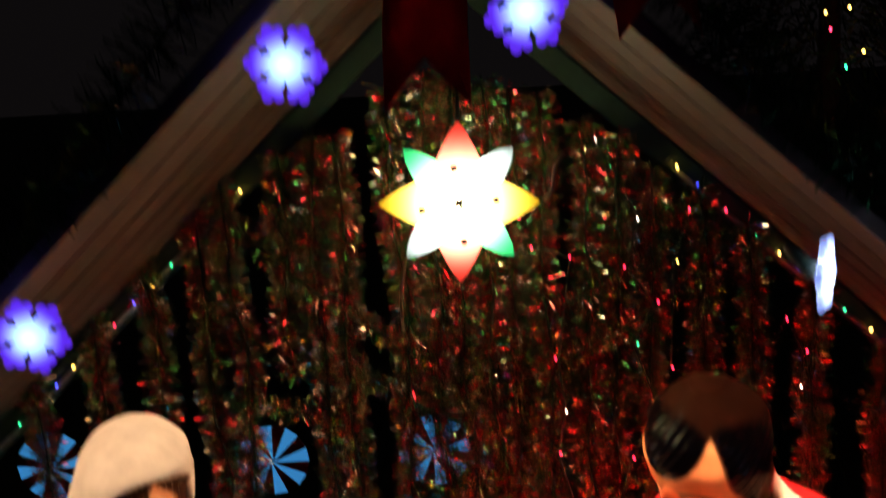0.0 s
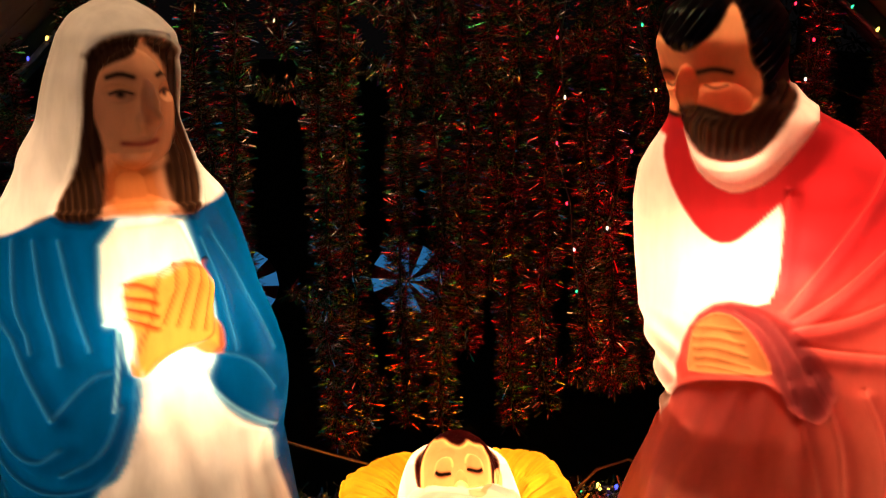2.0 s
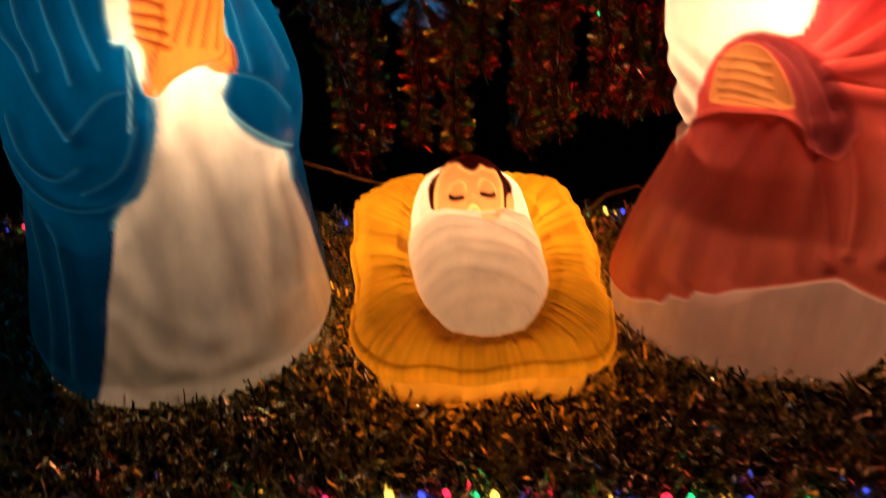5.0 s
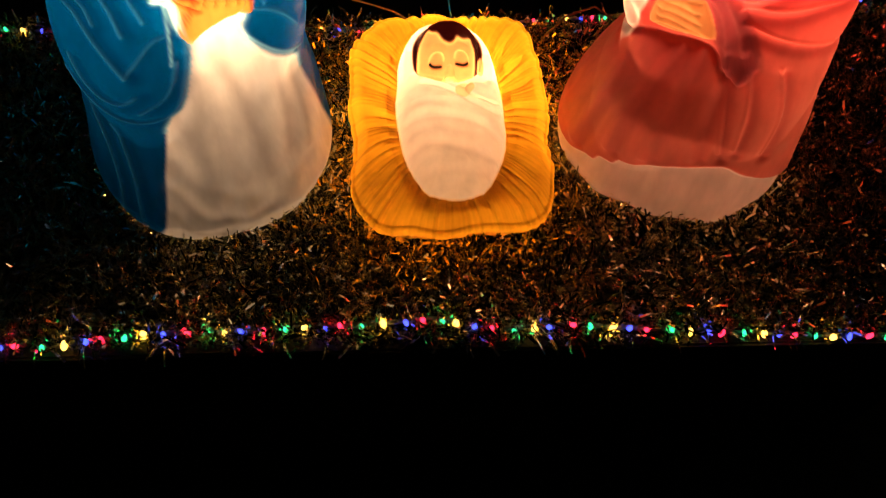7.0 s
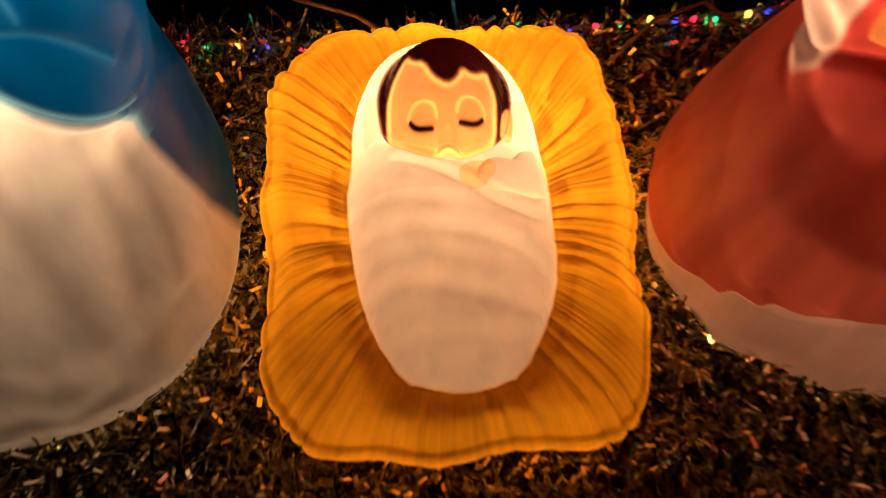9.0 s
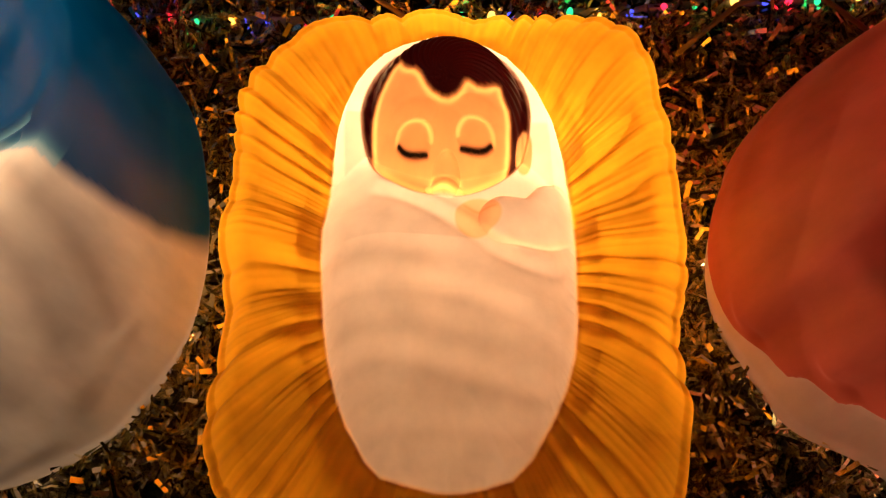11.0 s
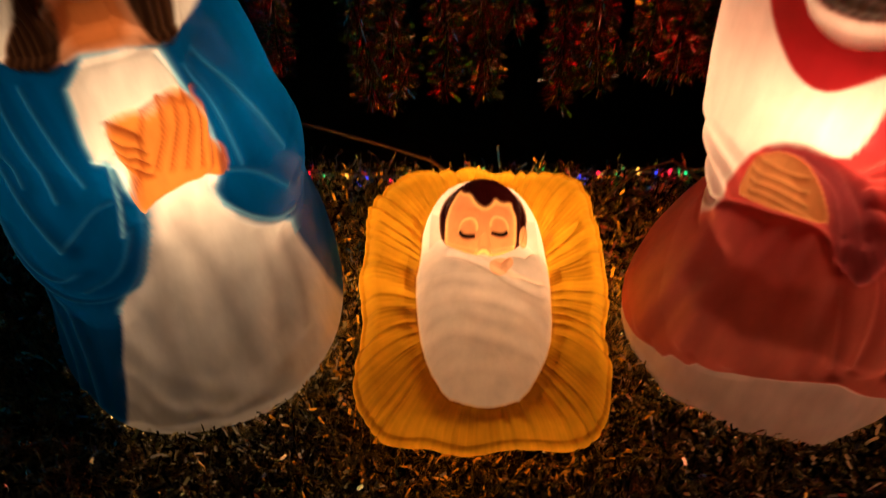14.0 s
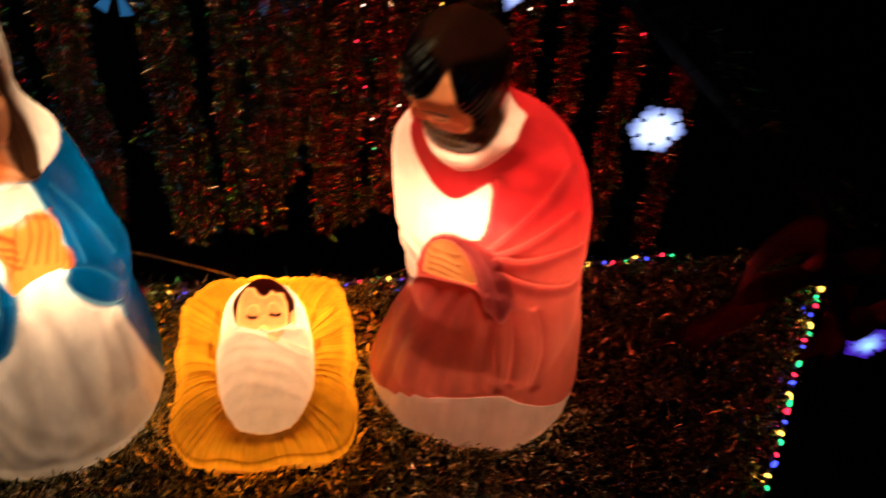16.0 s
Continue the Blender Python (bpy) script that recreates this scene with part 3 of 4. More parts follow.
        s.raise_by(0.004 * np.clip(h / 0.012, 0, 1) ** 0.6 + 0.0012 * step(h) * np.sin(u * 600 - z * 420))
    # brow, nose, lids
    s.raise_by(0.011 * hump(u, z, -0.090, 0.610, 0.012, 0.028, 0.9) + 0.006 * hump(u, z, -0.055, 0.600, 0.03, 0.02))
    s.raise_by(-0.003 * hump(u, z, -0.062, 0.620, 0.018, 0.010) - 0.003 * hump(u, z, -0.112, 0.620, 0.010, 0.010))
    for line, th in (([(-0.078, 0.630), (-0.063, 0.634), (-0.046, 0.630)], 0.0028), ([(-0.122, 0.629), (-0.113, 0.632), (-0.106, 0.628)], 0.0026)):
        s.paint(np.exp(-((stroke(line, u, z) / th) ** 2)), HAIR, 0.1)
    for line in ([(-0.072, 0.617), (-0.061, 0.613), (-0.050, 0.617)], [(-0.117, 0.617), (-0.111, 0.614), (-0.105, 0.617)]):
        s.paint(np.exp(-((stroke(line, u, z) / 0.0016) ** 2)) * 0.8, (0.16, 0.06, 0.03), 0.1)
    s.paint(np.exp(-((stroke([(-0.098, 0.588), (-0.085, 0.594), (-0.070, 0.592), (-0.048, 0.584)], u, z) / 0.004) ** 2)), HAIR, 0.1)
    # clasped fists in a dark cuff, over the rounded lap
    paw = [(-0.080, 0.292), (-0.077, 0.335), (-0.069, 0.350), (-0.052, 0.363), (-0.031, 0.360), (-0.010, 0.341), (0.009, 0.313), (0.012, 0.300), (-0.026, 0.297), (-0.067, 0.293)]
    cuff = inside([(-0.072, 0.349), (-0.062, 0.367), (-0.037, 0.377), (-0.007, 0.372), (0.018, 0.359), (0.048, 0.336), (0.078, 0.300), (0.066, 0.262), (0.036, 0.262), (0.012, 0.298), (0.009, 0.313), (-0.010, 0.341), (-0.031, 0.360), (-0.052, 0.363)], u, z)
    s.paint(0.9 * step(cuff, 0.006), (0.20, 0.035, 0.045), 0.24)
    s.raise_by(0.008 * np.clip(cuff / 0.010, 0, 1) ** 0.6)
    for line in ([(-0.030, 0.368), (0.0, 0.352), (0.022, 0.318), (0.036, 0.275)], [(0.0, 0.366), (0.026, 0.340), (0.05, 0.30)]):
        s.crease(line, 0.0020, 0.003, 0.06, 0.04, (0.8, 0.30, 0.25))
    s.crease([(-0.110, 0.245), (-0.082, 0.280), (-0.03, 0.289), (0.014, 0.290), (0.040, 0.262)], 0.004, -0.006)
    # shade under the fists, painted on the lap as a line and a patch
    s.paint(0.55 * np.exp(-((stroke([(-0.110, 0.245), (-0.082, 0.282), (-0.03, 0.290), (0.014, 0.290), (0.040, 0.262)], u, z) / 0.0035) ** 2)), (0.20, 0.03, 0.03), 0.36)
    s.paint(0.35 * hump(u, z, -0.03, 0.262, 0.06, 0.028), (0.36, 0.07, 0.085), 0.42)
    h = inside(paw, u, z)
    s.paint(step(h), (0.64, 0.30, 0.11), 0.25)
    s.raise_by(0.014 * np.clip(h / 0.014, 0, 1) ** 0.6)
    for k in range(5):
        line = [(-0.076 + 0.003 * k, 0.342 - 0.010 * k), (-0.050, 0.349 - 0.011 * k), (-0.022 + 0.004 * k, 0.345 - 0.012 * k)]
        s.crease(line, 0.0020, -0.0022)
        s.paint(0.55 * np.exp(-((stroke(line, u, z) / 0.0016) ** 2)), (0.26, 0.08, 0.02), 0.24)


WOMAN = [(0.0, -0.185, 0.165, 0.205, -0.16), (0.03, -0.19, 0.177, 0.21, -0.16), (0.10, -0.178, 0.170, 0.19, -0.16), (0.17, -0.169, 0.156, 0.165, -0.155), (0.22, -0.160, 0.150, 0.145, -0.15), (0.28, -0.160, 0.150, 0.125, -0.15),
         (0.34, -0.163, 0.142, 0.115, -0.145), (0.40, -0.160, 0.131, 0.105, -0.14), (0.45, -0.150, 0.118, 0.098, -0.135), (0.48, -0.143, 0.108, 0.09, -0.13), (0.50, -0.136, 0.101, 0.085, -0.125), (0.525, -0.122, 0.080, 0.082, -0.12),
         (0.55, -0.110, 0.066, 0.085, -0.115), (0.585, -0.092, 0.058, 0.092, -0.11), (0.635, -0.077, 0.063, 0.098, -0.10), (0.675, -0.062, 0.060, 0.092, -0.09), (0.695, -0.048, 0.042, 0.070, -0.07), (0.708, -0.026, 0.022, 0.036, -0.04), (0.713, -0.012, 0.010, 0.016, -0.02)]
MAN = [(0.0, -0.165, 0.182, 0.150, -0.16), (0.03, -0.174, 0.192, 0.153, -0.165), (0.08, -0.165, 0.192, 0.150, -0.165), (0.13, -0.149, 0.187, 0.142, -0.16), (0.18, -0.128, 0.182, 0.130, -0.155), (0.235, -0.106, 0.172, 0.092, -0.15), (0.29, -0.122, 0.163, 0.062, -0.145),
       (0.35, -0.143, 0.162, 0.046, -0.14), (0.42, -0.151, 0.158, 0.040, -0.135), (0.48, -0.155, 0.142, 0.040, -0.13), (0.52, -0.150, 0.122, 0.048, -0.12), (0.545, -0.137, 0.103, 0.055, -0.11), (0.565, -0.124, 0.080, 0.064, -0.095), (0.58, -0.117, 0.050, 0.074, -0.075),
       (0.60, -0.116, 0.014, 0.088, -0.062), (0.63, -0.126, 0.006, 0.112, -0.055), (0.66, -0.133, 0.007, 0.130, -0.050), (0.69, -0.124, 0.002, 0.124, -0.045), (0.71, -0.106, -0.014, 0.098, -0.032), (0.722, -0.090, -0.032, 0.072, -0.016), (0.727, -0.078, -0.046, 0.050, -0.004)]
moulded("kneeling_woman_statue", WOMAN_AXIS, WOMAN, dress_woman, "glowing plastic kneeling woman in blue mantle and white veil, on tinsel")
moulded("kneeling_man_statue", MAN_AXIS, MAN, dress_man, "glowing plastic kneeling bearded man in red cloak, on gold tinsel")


def manger_statue():
    """A swaddled baby in a straw bed with a rolled rim on a plain plinth, moulded in one shell."""
    cx, cy, lean = 0.022, 0.943, math.radians(4.5)
    spokes, inner, roll, foot = 760, 210, 26, 16
    # rounded oblong, sampled evenly along its edge
    a0 = np.linspace(0, math.tau, 6000)
    c, sn = np.cos(a0), np.sin(a0)
    power = 2 / 5.4
    px, py = 0.143 * np.sign(c) * np.abs(c) ** power, 0.175 * np.sign(sn) * np.abs(sn) ** power
    run = np.concatenate([[0], np.cumsum(np.hypot(np.diff(px), np.diff(py)))])
    e = np.linspace(0, 1, spokes, endpoint=False)
    px, py = np.interp(e * run[-1], run, px), np.interp(e * run[-1], run, py)
    w = e * math.tau
    # s: from the middle to the rim, t: over the rim and down to the ground
    s = np.concatenate([np.linspace(0.004, 1, inner), np.ones(roll + foot)])[:, None]
    t = np.concatenate([np.zeros(inner), np.linspace(0.06, 1, roll), np.ones(foot)])[:, None]
    down = np.concatenate([np.zeros(inner + roll), np.linspace(0.08, 1, foot)])[:, None]
    # tufts of straw: uneven, a little slanted, each with finer stalks
    slant = 0.7 * (1 - s) * np.sin(3 * w + 0.5)[None] + 0.35 * np.sin(9 * s + 4 * w[None])
    clump = np.sin(9 * w[None] + 2.0 * np.sin(2 * w)[None] + slant * 0.6)
    tuft = np.abs(np.sin(18.5 * w[None] + 2.2 * np.sin(5 * w + 0.3)[None] + 1.5 * np.sin(9 * w + 2.0)[None] + 0.8 * np.sin(14 * w)[None] + 1.6 * slant)) ** 0.8 * (0.72 + 0.28 * clump)
    stalk = np.sin(118 * w[None] + 4 * np.sin(8 * w)[None] + 5 * slant) * 0.55 + np.sin(203 * w[None] + 6 * np.sin(11 * w)[None] + 3 * slant) * 0.45
    edge = 1 + 0.018 * (tuft[inner - 1] - 0.6) + 0.016 * np.sin(7 * w + 0.6) + 0.013 * np.sin(12 * w + 2.0 + np.sin(3 * w))
    belly = np.where(t < 1, 0.045 * np.sin(t * math.pi) ** 0.8 - 0.09 * np.clip((t - 0.7) / 0.3, 0, 1) ** 2, -0.095 - 0.02 * down)
    scale = s * (edge[None] * (1 - down) + down * 0.99 * np.minimum(edge[None], 1)) * (1 + np.where(s < 1, 0, belly))
    lx, ly = px[None] * scale, py[None] * scale
    x = cx + lx * math.cos(lean) - ly * math.sin(lean)
    y = cy + lx * math.sin(lean) + ly * math.cos(lean)
    hollow = [(-0.050, 0.886), (-0.035, 0.844), (-0.011, 0.811), (0.010, 0.807), (0.031, 0.804), (0.050, 0.807), (0.078, 0.818), (0.099, 0.863), (0.106, 0.899), (0.100, 0.968), (0.086, 1.030), (0.072, 1.055), (0.050, 1.075), (0.0105, 1.087), (-0.030, 1.073), (-0.050, 1.050), (-0.059, 1.022), (-0.058, 0.984), (-0.061, 0.951)]
    d = inside(hollow, x, y)
    back = np.clip(y - 0.765, 0, 0.38)
    rim = 0.082 + 0.145 * back
    straw = step(-d - 0.003, 0.010)
    a = np.clip((s - 0.25) / 0.3, 0, 1) * straw
    puff = np.sin(np.clip(-d / 0.062, 0, 1) * math.pi) * straw
    top = rim + a * (0.0054 * (tuft - 0.5) + 0.0020 * clump + 0.0006 * stalk) + 0.003 * puff - 0.012 * np.clip((s - 0.88) / 0.12, 0, 1) ** 2
    skin = Skin(x, y, np.ones_like(x), (0.86, 0.43, 0.022), 0.62)
    skin.colour = skin.colour * (0.92 + 0.12 * (tuft - 0.5) * a + 0.06 * stalk * a + 0.04 * clump * a)[..., None]
    skin.thin = np.clip(0.62 + 0.11 * (tuft - 0.5) * a + 0.02 * stalk * a, 0, 0.9)
    skin.thin = skin.thin + 0.10 * np.clip(t * 3, 0, 1)
    # plain boards of the plinth, with a raised grain
    board = np.clip(down * 8, 0, 1) * np.ones_like(x)
    skin.paint(board, (0.86, 0.44, 0.04), 0.64)
    # hollow in which the baby lies, with a darker line of paint round it
    top = top - 0.005 * step(d + 0.005, 0.010)
    rind = np.exp(-(((d + 0.0015) / 0.0016) ** 2)) * (0.35 + 0.65 * (noise_line(w)[None] > 0.1))
    skin.colour += (np.array([0.45, 0.14, 0.01]) - skin.colour) * (0.65 * rind)[..., None]
    skin.paint(step(d, 0.0016), (0.80, 0.70, 0.64), 0.31 + 0.49 * np.clip((y - 0.985) / 0.04, 0, 1))
    # swaddled body; the cloth narrows into a hood that stands up round the head
    hx, hy, hrx, hry = 0.0145, 1.019, 0.0525, 0.0515
    rad = np.hypot((x - hx) / hrx, (y - hy) / hry)
    lift = 0.050 * (1 - (1 - np.clip(d / 0.055, 0, 1)) ** 2) ** 0.8 * (0.62 + 0.38 * np.clip((y - 0.80) / 0.11, 0, 1)) * np.clip((1.06 - y) / 0.12, 0, 1) ** 0.7
    hood = 0.040 * np.clip(d / 0.010, 0, 1) ** 0.6 * np.clip((y - 0.97) / 0.05, 0, 1)
    top = top + np.maximum(lift, hood) * (d > 0)
    cloth = step(d - 0.004, 0.006)
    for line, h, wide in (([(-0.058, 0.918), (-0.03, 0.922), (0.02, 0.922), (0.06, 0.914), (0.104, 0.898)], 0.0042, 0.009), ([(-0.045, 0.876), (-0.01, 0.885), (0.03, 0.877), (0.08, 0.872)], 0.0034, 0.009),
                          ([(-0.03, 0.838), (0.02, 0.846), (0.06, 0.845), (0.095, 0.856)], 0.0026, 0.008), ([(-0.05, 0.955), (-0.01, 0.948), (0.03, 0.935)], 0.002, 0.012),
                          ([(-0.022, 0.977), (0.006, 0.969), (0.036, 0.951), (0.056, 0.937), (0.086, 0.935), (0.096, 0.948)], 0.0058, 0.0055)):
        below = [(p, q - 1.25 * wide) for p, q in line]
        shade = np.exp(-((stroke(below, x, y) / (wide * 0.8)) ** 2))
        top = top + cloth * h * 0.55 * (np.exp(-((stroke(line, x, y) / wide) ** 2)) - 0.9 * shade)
        # the shade below each fold also goes into the cloth's colour
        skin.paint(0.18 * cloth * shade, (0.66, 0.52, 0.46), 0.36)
    # sleeve from the shoulder to the fist
    arm = stroke([(0.088, 0.975), (0.078, 0.958), (0.058, 0.955)], x, y)
    top = top + cloth * 0.011 * np.clip(1 - (arm / 0.017) ** 2, 0, 1) ** 0.6
    skin.paint(0.5 * cloth * np.exp(-(((arm - 0.0165) / 0.0022) ** 2)), (0.88, 0.62, 0.44), 0.56)
    # head
    head = 0.126 + 0.052 * np.sqrt(np.clip(1 - rad ** 2, 0, 1)) + 0.5 * (y - hy)
    ball = np.clip((1 - rad) / 0.02, 0, 1)
    top = top * (1 - ball) + np.maximum(top - 0.003, head) * ball
    m = step(0.985 - rad, 0.03)
    skin.paint(m, (0.88, 0.38, 0.15), 0.34)
    skin.paint(0.5 * m * (hump(x, y, -0.012, 0.977, 0.016, 0.014) + hump(x, y, 0.046, 0.979, 0.014, 0.014)), (0.86, 0.30, 0.10), 0.36)
    # glow along the chin, put into the colour and a thinner coat
    chin = m * np.exp(-(((rad - 0.93) / 0.045) ** 2)) * np.clip((0.992 - y) / 0.01, 0, 1)
    skin.thin += 0.16 * chin
    skin.colour += (np.array([0.95, 0.62, 0.20]) - skin.colour) * (0.5 * chin)[..., None]
    hairline = [(-0.026, 0.972), (-0.0305, 0.995), (-0.0305, 1.020), (-0.0155, 1.047), (-0.010, 1.038), (-0.002, 1.036), (0.006, 1.023), (0.016, 1.018), (0.023, 1.022), (0.027, 1.031), (0.036, 1.027), (0.047, 1.034), (0.050, 1.026), (0.055, 1.020), (0.057, 0.995), (0.051, 0.970), (0.016, 0.952)]
    hl = inside(hairline, x, y)
    hair = m * step(-hl, 0.0012) * step(y - 0.978 + (x - hx) * 0.1, 0.004)
    lock = np.sin(np.arctan2(y - 1.03, x - 0.012) * 34 + 60 * rad)
    top = top + hair * (0.0022 + 0.0006 * lock)
    skin.paint(hair, (0.085, 0.006, 0.008), 0.05)
    skin.paint(hair * np.clip(lock, 0, 1) * 0.35, (0.17, 0.02, 0.012), 0.09)
    # yellow glow inside the hairline, painted the same way
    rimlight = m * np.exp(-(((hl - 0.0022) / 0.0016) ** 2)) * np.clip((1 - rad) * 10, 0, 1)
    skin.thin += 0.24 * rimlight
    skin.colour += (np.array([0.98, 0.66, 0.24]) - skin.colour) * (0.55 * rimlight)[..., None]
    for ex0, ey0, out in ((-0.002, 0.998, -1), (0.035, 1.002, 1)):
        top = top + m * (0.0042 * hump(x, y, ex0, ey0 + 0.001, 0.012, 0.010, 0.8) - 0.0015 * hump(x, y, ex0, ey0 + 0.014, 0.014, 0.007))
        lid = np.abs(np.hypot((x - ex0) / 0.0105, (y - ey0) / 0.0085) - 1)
        # bright rim of the lid, painted as yellow on a thinner coat
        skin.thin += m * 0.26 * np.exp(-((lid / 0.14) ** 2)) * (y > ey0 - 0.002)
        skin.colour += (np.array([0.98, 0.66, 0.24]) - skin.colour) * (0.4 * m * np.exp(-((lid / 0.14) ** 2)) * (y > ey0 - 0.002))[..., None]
        lash = stroke([(ex0 - out * 0.008, ey0 - 0.0068), (ex0, ey0 - 0.0072), (ex0 + out * 0.006, ey0 - 0.0055), (ex0 + out * 0.0095, ey0 - 0.002)], x, y)
        skin.paint(np.clip(1.25 * np.exp(-((lash / 0.00125) ** 2)), 0, 1), (0.01, 0.005, 0.004), 0.02)
    top = top + m * (0.0075 * hump(x, y, 0.0185, 0.979, 0.0085, 0.015, 0.7) + 0.0045 * hump(x, y, 0.0185, 0.973, 0.012, 0.006, 0.7) + 0.0022 * hump(x, y, 0.019, 0.9605, 0.013, 0.004))
    for wing in ([(0.0105, 0.981), (0.008, 0.974), (0.013, 0.9705), (0.017, 0.9715)], [(0.0265, 0.981), (0.029, 0.9745), (0.0245, 0.971), (0.0205, 0.9715)]):
        # highlights round the nose wings, put into the colour and thinness
        near = m * np.exp(-((stroke(wing, x, y) / 0.0014) ** 2))
        skin.thin += 0.24 * near
        skin.colour += (np.array([0.98, 0.62, 0.22]) - skin.colour) * (0.4 * near)[..., None]
    skin.paint(0.45 * m * np.exp(-((stroke([(0.011, 0.9615), (0.019, 0.9605), (0.027, 0.962)], x, y) / 0.0015) ** 2)), (0.62, 0.16, 0.06), 0.3)
    # one ear beside the hair, small fist under the chin
    skin.paint(step(hump(x, y, 0.0645, 1.004, 0.0055, 0.013) - 0.15, 0.15), (0.85, 0.42, 0.18), 0.42)
    fist = hump(x, y, 0.0405, 0.9545, 0.0145, 0.0145, 0.55)
    top = np.where(fist > 0, np.maximum(top, 0.128 + 0.013 * fist), top)
    skin.paint(step(hump(x, y, 0.0405, 0.9545, 0.0145, 0.0145) - 0.1, 0.1), (0.84, 0.47, 0.27), 0.42)
    skin.paint(0.5 * np.exp(-((stroke([(0.032, 0.962), (0.040, 0.957), (0.050, 0.960)], x, y) / 0.0012) ** 2)), (0.70, 0.26, 0.10), 0.34)
    # rolled rim and the plinth under it
    lip = top[inner - 1][None]
    under = 0.038 + 0.12 * back
    z = np.where(t > 0, under + (lip - under) * np.cos(np.clip(t, 0, 1) * math.pi / 2) ** 0.8, top)
    z = np.where(down > 0, under[inner + roll - 1][None] * (1 - down), z)
    grain = np.sin(z * 900 + 2.5 * np.sin(w * 9)[None])
    skin.colour *= (1 - 0.10 * board * np.clip(grain, 0, 1))[..., None]
    z = np.maximum(z, 0.0)
    verts = np.stack([x, y, z], -1).reshape(-1, 3)
    n, k = len(s), spokes
    i, j = np.meshgrid(np.arange(n - 1), np.arange(k), indexing="ij")
    a0, b0 = i * k + j, i * k + (j + 1) % k
    faces = np.stack([a0, a0 + k, b0 + k, b0], -1).reshape(-1, 4).tolist()
    faces.append(list(range(k)))
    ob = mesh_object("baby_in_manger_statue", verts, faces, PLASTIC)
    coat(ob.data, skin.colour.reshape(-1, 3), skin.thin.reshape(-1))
    return tagged(ob, "glowing plastic swaddled baby in yellow straw manger, on gold tinsel", "statue", "lit crib figures")


def noise_line(w):
    return np.sin(w * 13 + 1.0) * 0.6 + np.sin(w * 29 + 2.0) * 0.5


manger_statue()

# ---- ground, stage and the tinsel mat on it ----
ground = mesh_object("ground", [(-60, -60, -0.45), (60, -60, -0.45), (60, 60, -0.45), (-60, 60, -0.45)], [(0, 1, 2, 3)], SOIL)
tagged(ground, "dark night lawn around the stage", "ground", kind="structure")


def stage_deck():
    corners = [(-0.95, 0.565), (0.80, 0.655), (1.15, 1.37), (0.20, 1.26), (-0.95, 1.19)]
    bm = bmesh.new()
    low, high = ([bm.verts.new((x, y, z)) for x, y in corners] for z in (-0.45, -0.022))
    bm.faces.new(high)
    bm.faces.new(low[::-1])
    for k in range(5):
        bm.faces.new((low[k], low[(k + 1) % 5], high[(k + 1) % 5], high[k]))
    bmesh.ops.bevel(bm, geom=bm.edges[:], offset=0.004, segments=2, affect="EDGES")
    me = bpy.data.meshes.new("stage")
    bm.to_mesh(me)
    bm.free()
    me.materials.append(STAGE)
    tagged(new("stage", me), "low black wooden stage under the figures", "stage", kind="structure")
    return corners


STAGE_CORNERS = stage_deck()


def tinsel_mat(count, seed):
    rng = np.random.default_rng(seed)
    x = rng.uniform(-0.94, 1.12, count * 2)
    y = rng.uniform(0.57, 1.36, count * 2)
    keep = (y > 0.575 + (x + 0.95) * 0.0514) & (y < np.interp(x, [-0.95, 0.2, 1.15], [1.185, 1.25, 1.36])) & (x < 0.79 + (y - 0.655) * 0.57)
    x, y = x[keep][:count], y[keep][:count]
    lump = np.array([noise.noise((a * 9, b * 9, 3.0)) for a, b in zip(x, y)])
    roots = np.stack([x, y, -0.02 + 0.010 * (lump + 0.5) + rng.uniform(0, 0.012, len(x))], 1)
    ways = rng.normal(size=(len(x), 3)) * [1, 1, 0.55] + [0, 0, 0.35]
    ways[:, 2] = np.abs(ways[:, 2])
    verts, faces = slivers(roots, ways, 0.030, 0.0030, 1.3, rng)
    ob = mesh_object("tinsel_mat", verts, faces, GOLD_FOIL, False)
    tagged(ob, "shaggy gold and dark foil tinsel covering the stage", "tinsel", kind="stuff")


tinsel_mat(60000, 5)


# ---- rope lights along the edges of the stage ----
def rope_light(points, label, gap=0.026, first=0, size=1.0):
    pts = [Vector(p) for p in points]
    top = thing("rope_light", pts[0], label, "rope light", "rope lights")
    part("tube", tube_bm([p - pts[0] for p in pts], 0.004, 8), CLEAR, top, "clear plastic tube")
    order = ("blue", "red", "green", "yellow")
    lens = {}
    for name in order:
        bm = bmesh.new()
        bmesh.ops.create_uvsphere(bm, u_segments=8, v_segments=6, radius=1.0, matrix=Matrix.Diagonal((0.0028 * size, 0.0028 * size, 0.0052 * size, 1)) if name != "yellow" else Matrix.Diagonal((0.0036 * size, 0.0036 * size, 0.0062 * size, 1)))
        me = bpy.data.meshes.new(name + "_bulb")
        bm.to_mesh(me)
        bm.free()
        me.materials.append(LED[name])
        lens[name] = me
    rng = random.Random(first + 3)
    k, left = first, 0.0
    for p, q in zip(pts, pts[1:]):
        d = q - p
        while left < d.length:
            ob = new(order[k % 4] + "_bulb", lens[order[k % 4]])
            ob.parent = top
            ob.location = p + d * (left / d.length) - pts[0] + Vector((rng.uniform(-1, 1) * 0.003, -0.004, 0.003 + rng.uniform(-1, 1) * 0.004))
            ob.rotation_euler = (rng.uniform(-0.5, 0.5), rng.uniform(-0.5, 0.5), 0)
            k, left = k + 1, left + gap * rng.uniform(0.75, 1.25)
        left -= d.length
    return top


